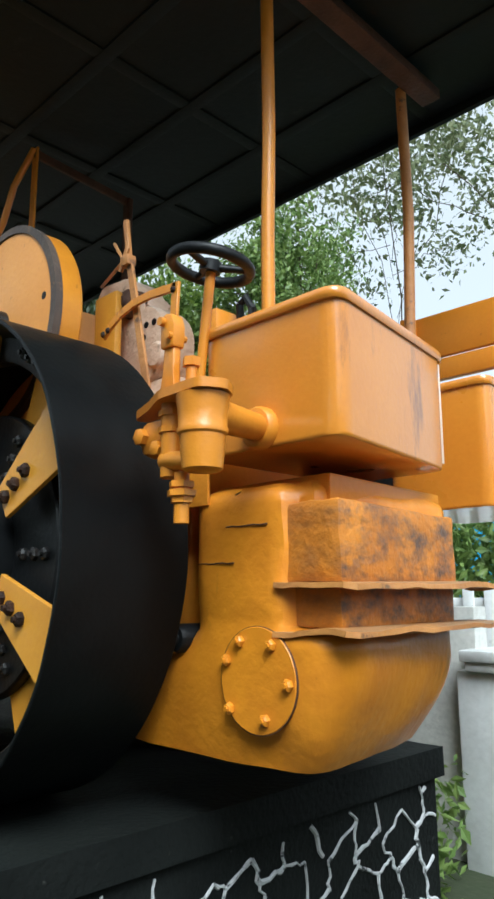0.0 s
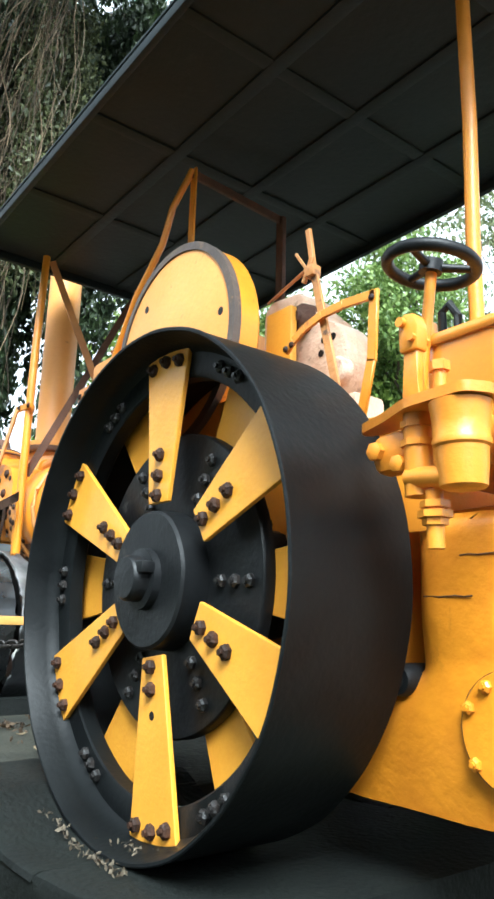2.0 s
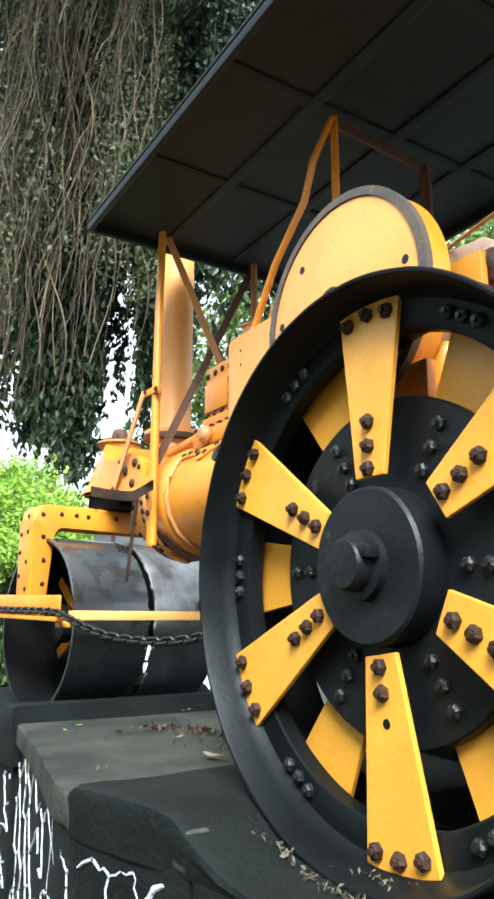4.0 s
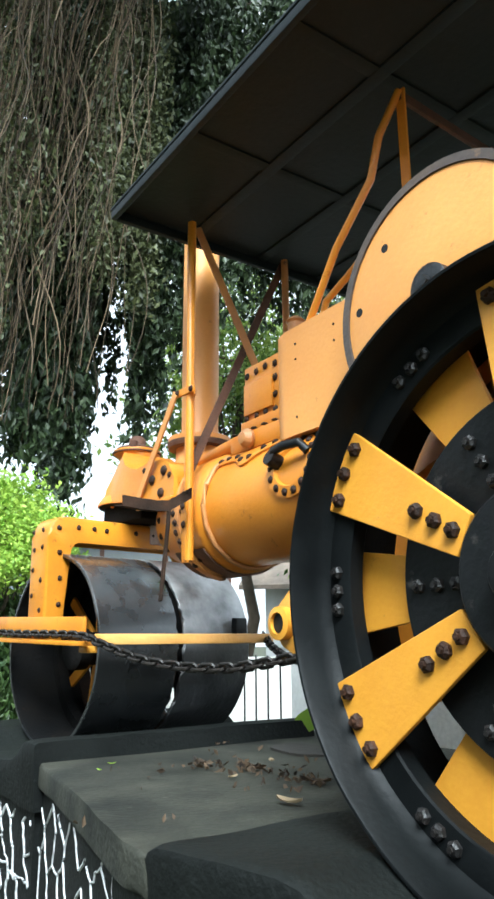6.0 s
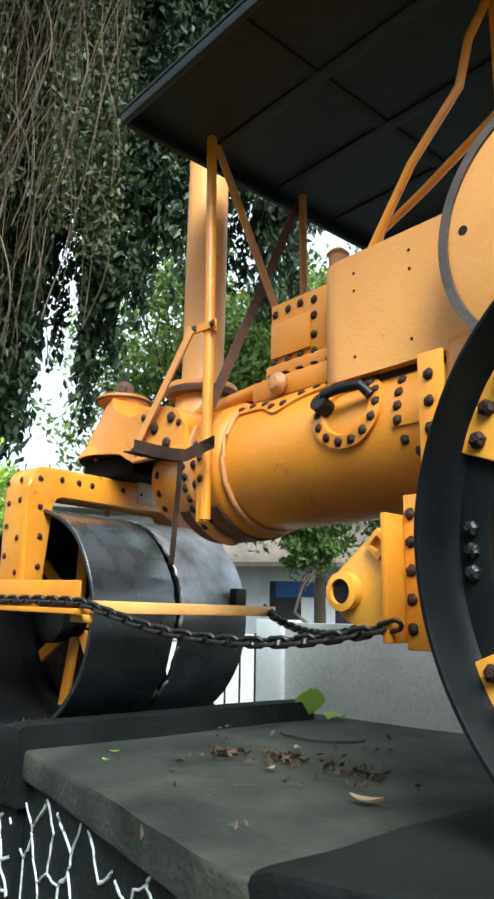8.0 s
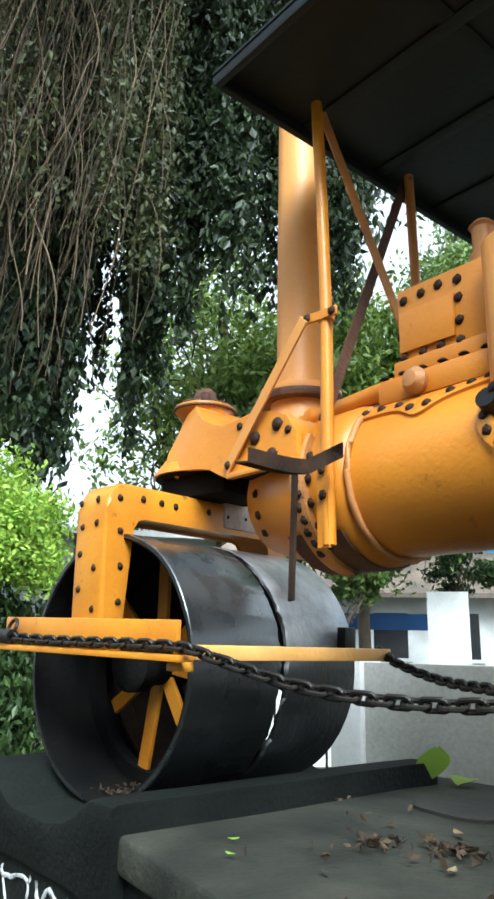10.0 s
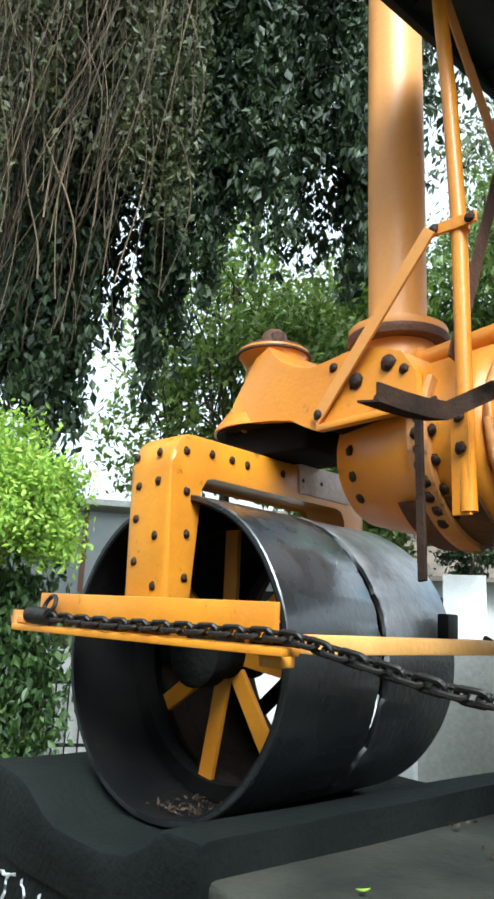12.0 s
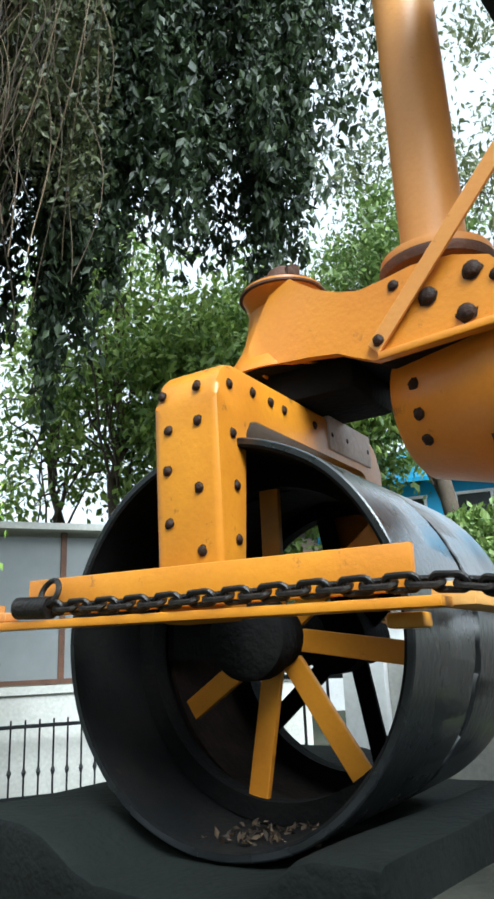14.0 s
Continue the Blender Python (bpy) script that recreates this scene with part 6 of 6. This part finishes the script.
part("roof", bm, WALL, stall)
bm = bmesh.new()
box(bm, -2.45, 1.25, -0.012, 0.065, 0.37, 0.42, SM)
part("sill", bm, RUST, stall)

# planting beyond the gate, with a white paling
cs = []
for i in range(120):
    x, y = rnd.uniform(-2.0, 0.6), rnd.uniform(4.6, 5.6)
    cs += [(x, y, z) for z in np.arange(EARTH + 0.1, rnd.uniform(0.9, 1.9), 0.2)]
leaf_cloud("hedge", cs, 14, (0.12, 0.12, 0.10), 0.11, LEAF_MID, 57, 0.5, None, "loose green hedge behind a white paling", "hedge")
cs = [(rnd.gauss(0.15, 0.12), rnd.gauss(2.15, 0.15), rnd.uniform(EARTH + 0.05, -0.25)) for _ in range(60)]
leaf_cloud("weeds", cs, 12, (0.05, 0.05, 0.05), 0.07, LEAF_MID, 58, 0.2, None, "green weeds at the foot of a wall", "weeds")
paling = tagged(new("paling"), "white painted paling before a hedge", "fence")
for k in range(14):
    bm = bmesh.new()
    box(bm, -1.9 + 0.18 * k, -1.81 + 0.18 * k, 4.30, 4.325, EARTH, 0.66, None, 0.004)
    part("slat", bm, WHITE, paling)
for z in (0.25, 0.52):
    bm = bmesh.new()
    box(bm, -1.95, 0.65, 4.328, 4.36, z, z + 0.07, None, 0.004)
    part("rail", bm, WHITE, paling)

for c, r, mat, seed, label in (((-8.9, 8.0, 1.9), 0.55, LEAF_MID, 81, "small palm-like bush behind the garden wall"), ((-9.2, 11.6, 2.6), 0.95, LEAF_HEDGE, 82, "dark green bush behind the garden wall"), ((-5.3, 8.4, 1.7), 0.8, LEAF_MID, 83, "loose green bush behind the garden wall")):
    tree("bush", (c[0], c[1], EARTH), 2, c, (r, r, r * 0.9), 5000, mat, seed, label, 0.13, 0.05, 40)

# houses beyond
TILE = material("weathered_roof_tiles", (0.22, 0.17, 0.13), (0.13, 0.11, 0.09), 0.9, 0, 14, 2, 0.5)
BLUE = material("blue_sheet", (0.02, 0.07, 0.22), (0.03, 0.10, 0.28), 0.5, 0, 10, 1, 0.1)
CYAN = material("bright_blue_paint", (0.03, 0.30, 0.55), (0.05, 0.36, 0.60), 0.5, 0, 10, 1, 0.1)
PANE = material("dark_window", (0.02, 0.022, 0.025), (0.04, 0.04, 0.045), 0.15, 0, 10, 1, 0.02)


def house(m, width, depth, eaves, ridge, n_win, label, roof_mat, wall_mat):
    h = tagged(new("house"), label, "house")
    bm = bmesh.new()
    box(bm, 0, width, 0, depth, EARTH, eaves, m)
    part("wall", bm, wall_mat, h, smooth=False)
    bm = bmesh.new()
    prism(bm, [(-0.7, eaves - 0.12), (-0.7, eaves), (depth / 2, ridge), (depth + 0.7, eaves), (depth + 0.7, eaves - 0.12), (depth / 2, ridge - 0.14)], -0.6, width + 0.6, m @ Matrix(((0, 1, 0, 0), (1, 0, 0, 0), (0, 0, 1, 0), (0, 0, 0, 1))))
    part("roof", bm, roof_mat, h, smooth=False)
    for k in range(n_win):
        x = width * (k + 0.5) / n_win
        bm = bmesh.new()
        for a in ((x - 0.52, x - 0.44), (x + 0.44, x + 0.52)):
            box(bm, a[0], a[1], -0.05, 0.02, eaves - 1.65, eaves - 0.45, m)
        for a in ((eaves - 1.70, eaves - 1.62), (eaves - 0.48, eaves - 0.40)):
            box(bm, x - 0.55, x + 0.55, -0.06, 0.02, a[0], a[1], m)
        w = part("window", bm, WHITE, h, smooth=False)
        bm = bmesh.new()
        box(bm, x - 0.44, x + 0.44, -0.02, 0.004, eaves - 1.62, eaves - 0.48, m)
        part("pane", bm, PANE, w, smooth=False)
    return h


HM = Matrix.Translation((-16.5, 11.2, 0)) @ Matrix.Rotation(radians(40), 4, "Z")
house(HM, 9.0, 6.0, 2.05, 4.2, 5, "white bungalow with a weathered tiled roof", TILE, WHITE)
HM2 = Matrix.Translation((-13.5, 16.5, 0)) @ Matrix.Rotation(radians(20), 4, "Z")
house(HM2, 9.0, 6.0, 5.2, 7.0, 5, "bright blue two-storey building behind trees", CYAN, CYAN)
bm = bmesh.new()
box(bm, 0, 3.0, 0, 0.05, 1.08, 1.45, Matrix.Translation((-13.0, 11.2, 0)) @ Matrix.Rotation(radians(40), 4, "Z"))
tagged(part("blue_banner", bm, BLUE), "blue sheet strung before a bungalow", "banner")
bm = bmesh.new()
box(bm, 0, 0.72, 0, 0.06, EARTH, 1.66, Matrix.Translation((-8.55, 9.6, 0)) @ Matrix.Rotation(radians(36), 4, "Z"))
tagged(part("white_board", bm, WHITE), "plain white board standing behind the wall", "board")

# young plant behind the deck and litter on the concrete
plant = tagged(new("young_plant"), "young plant with broad lime-green leaves", "plant")
for k, (dx, dy, a, L) in enumerate(((0.0, 0.0, 10, 0.16), (0.12, 0.03, 95, 0.13), (-0.22, 0.10, 150, 0.15))):
    bm = bmesh.new()
    rows = []
    for i in range(7):
        f = i / 6
        w = 0.055 * math.sin(math.pi * min(0.97, f * 0.9 + 0.06)) * (1.6 if k == 0 else 1.2)
        z = (0.10 + 0.85 * f * L) if k == 0 else 0.095 + 0.02 * math.sin(3 * f)
        out = 0.04 * f if k == 0 else L * f
        c = Vector((out * math.cos(radians(a)), out * math.sin(radians(a)), z))
        s = Vector((math.cos(radians(a + (60 if k == 0 else 90))), math.sin(radians(a + (60 if k == 0 else 90))), 0))
        rows.append([bm.verts.new(c - s * w + Vector((0, 0, 0.008))), bm.verts.new(c), bm.verts.new(c + s * w + Vector((0, 0, 0.008)))])
    for p, q in zip(rows, rows[1:]):
        for j in range(2):
            bm.faces.new((p[j], p[j + 1], q[j + 1], q[j]))
    bmesh.ops.translate(bm, vec=(-2.47 + dx, 1.33 + dy, -0.005), verts=bm.verts)
    part("leaf", bm, LEAF_BRIGHT, plant)
LITTER = leaf_material("dry_leaf", (0.018, 0.012, 0.008), (0.13, 0.085, 0.048), 0.8)
rnd = random.Random(77)
bm = bmesh.new()
ring = []
for k in range(28):
    a = 2 * math.pi * k / 28
    r = 1 + 0.22 * noise.noise(Vector((math.cos(a) * 1.7, math.sin(a) * 1.7, 3)))
    ring.append((-2.06 + 0.22 * r * math.cos(a), 0.99 + 0.13 * r * math.sin(a)))
slab(bm, ring, DECK_Z - 0.01, DECK_Z + 0.009)
tagged(part("dirt_patch", bm, SOIL), "dark damp dirt patch on the concrete deck", "dirt patch")
cs = []
for cx, cy, sx, sy, n in ((-1.76, 0.44, 0.05, 0.03, 26), (-1.92, 0.31, 0.07, 0.03, 24), (-1.42, 0.44, 0.06, 0.03, 22), (-1.8, 0.55, 0.30, 0.22, 26), (-1.5, 0.2, 0.4, 0.3, 16)):
    cs += [(rnd.gauss(cx, sx), rnd.gauss(cy, sy), DECK_Z + 0.014 + 0.012 * rnd.random()) for _ in range(n)]
leaf_cloud("leaf_litter", cs, 2, (0.016, 0.014, 0.004), 0.034, LITTER, 78, 0.0, None, "dry brown leaves scattered on the concrete", "leaf litter")
cs = [(rnd.gauss(-2.97, 0.09), rnd.uniform(0.06, 0.28), 0.090 + 0.010 * rnd.random()) for _ in range(70)]
leaf_cloud("drum_litter", cs, 2, (0.012, 0.012, 0.004), 0.024, LITTER, 80, 0.0, None, "dry leaf bits lying inside the front drum", "leaf litter")
cs = [(rnd.gauss(0.02, 0.07), rnd.uniform(-0.11, -0.03), 0.036) for _ in range(16)]
cs += [(-0.30 + 0.50 * f + rnd.gauss(0, 0.012), -0.145 - 0.022 * rnd.random(), 0.062 - 0.052 * min(1, 2.2 * f) + 0.006) for f in [k / 60 for k in range(60)]]
PALE_CRUMB = leaf_material("pale_crumb", (0.04, 0.028, 0.016), (0.24, 0.20, 0.14), 0.8)
leaf_cloud("wheel_litter", cs, 2, (0.012, 0.010, 0.003), 0.017, PALE_CRUMB, 79, 0.0, None, "pale crumbs and dry leaf bits along the wheel", "leaf litter")
# single larger fallen leaves
TAN = leaf_material("tan_leaf", (0.26, 0.19, 0.11), (0.42, 0.33, 0.20), 0.7)
for x, y, turn, size, mat in ((-1.13, 0.17, 20, 0.10, TAN), (-1.62, 0.27, 100, 0.05, TAN), (-1.84, 0.62, -30, 0.06, TAN), (-2.20, 0.02, 60, 0.035, LEAF_BRIGHT), (-2.08, -0.09, 10, 0.035, LEAF_BRIGHT), (-1.72, 0.45, 15, 0.11, LITTER), (-1.95, 0.33, -10, 0.10, LITTER), (-1.34, 0.47, 35, 0.10, LITTER)):
    bm = bmesh.new()
    rows = []
    for i in range(6):
        f = i / 5
        w = 0.24 * size * math.sin(math.pi * min(0.98, f * 0.92 + 0.05))
        rows.append([bm.verts.new((size * (f - 0.5), e * w, 0.004 + 0.10 * size * (abs(e) + (2 * f - 1) ** 2))) for e in (-1, 0, 1)])
    for p, q in zip(rows, rows[1:]):
        for k in range(2):
            bm.faces.new((p[k], p[k + 1], q[k + 1], q[k]))
    leaf = part("fallen_leaf", bm, mat)
    leaf.matrix_basis = pose(x, y, DECK_Z + 0.008, 0, 0, turn)
    tagged(leaf, "yellow fallen leaf on the concrete deck" if mat is LEAF_BRIGHT else "dry curled fallen leaf on the concrete deck", "leaf", "fallen leaves")
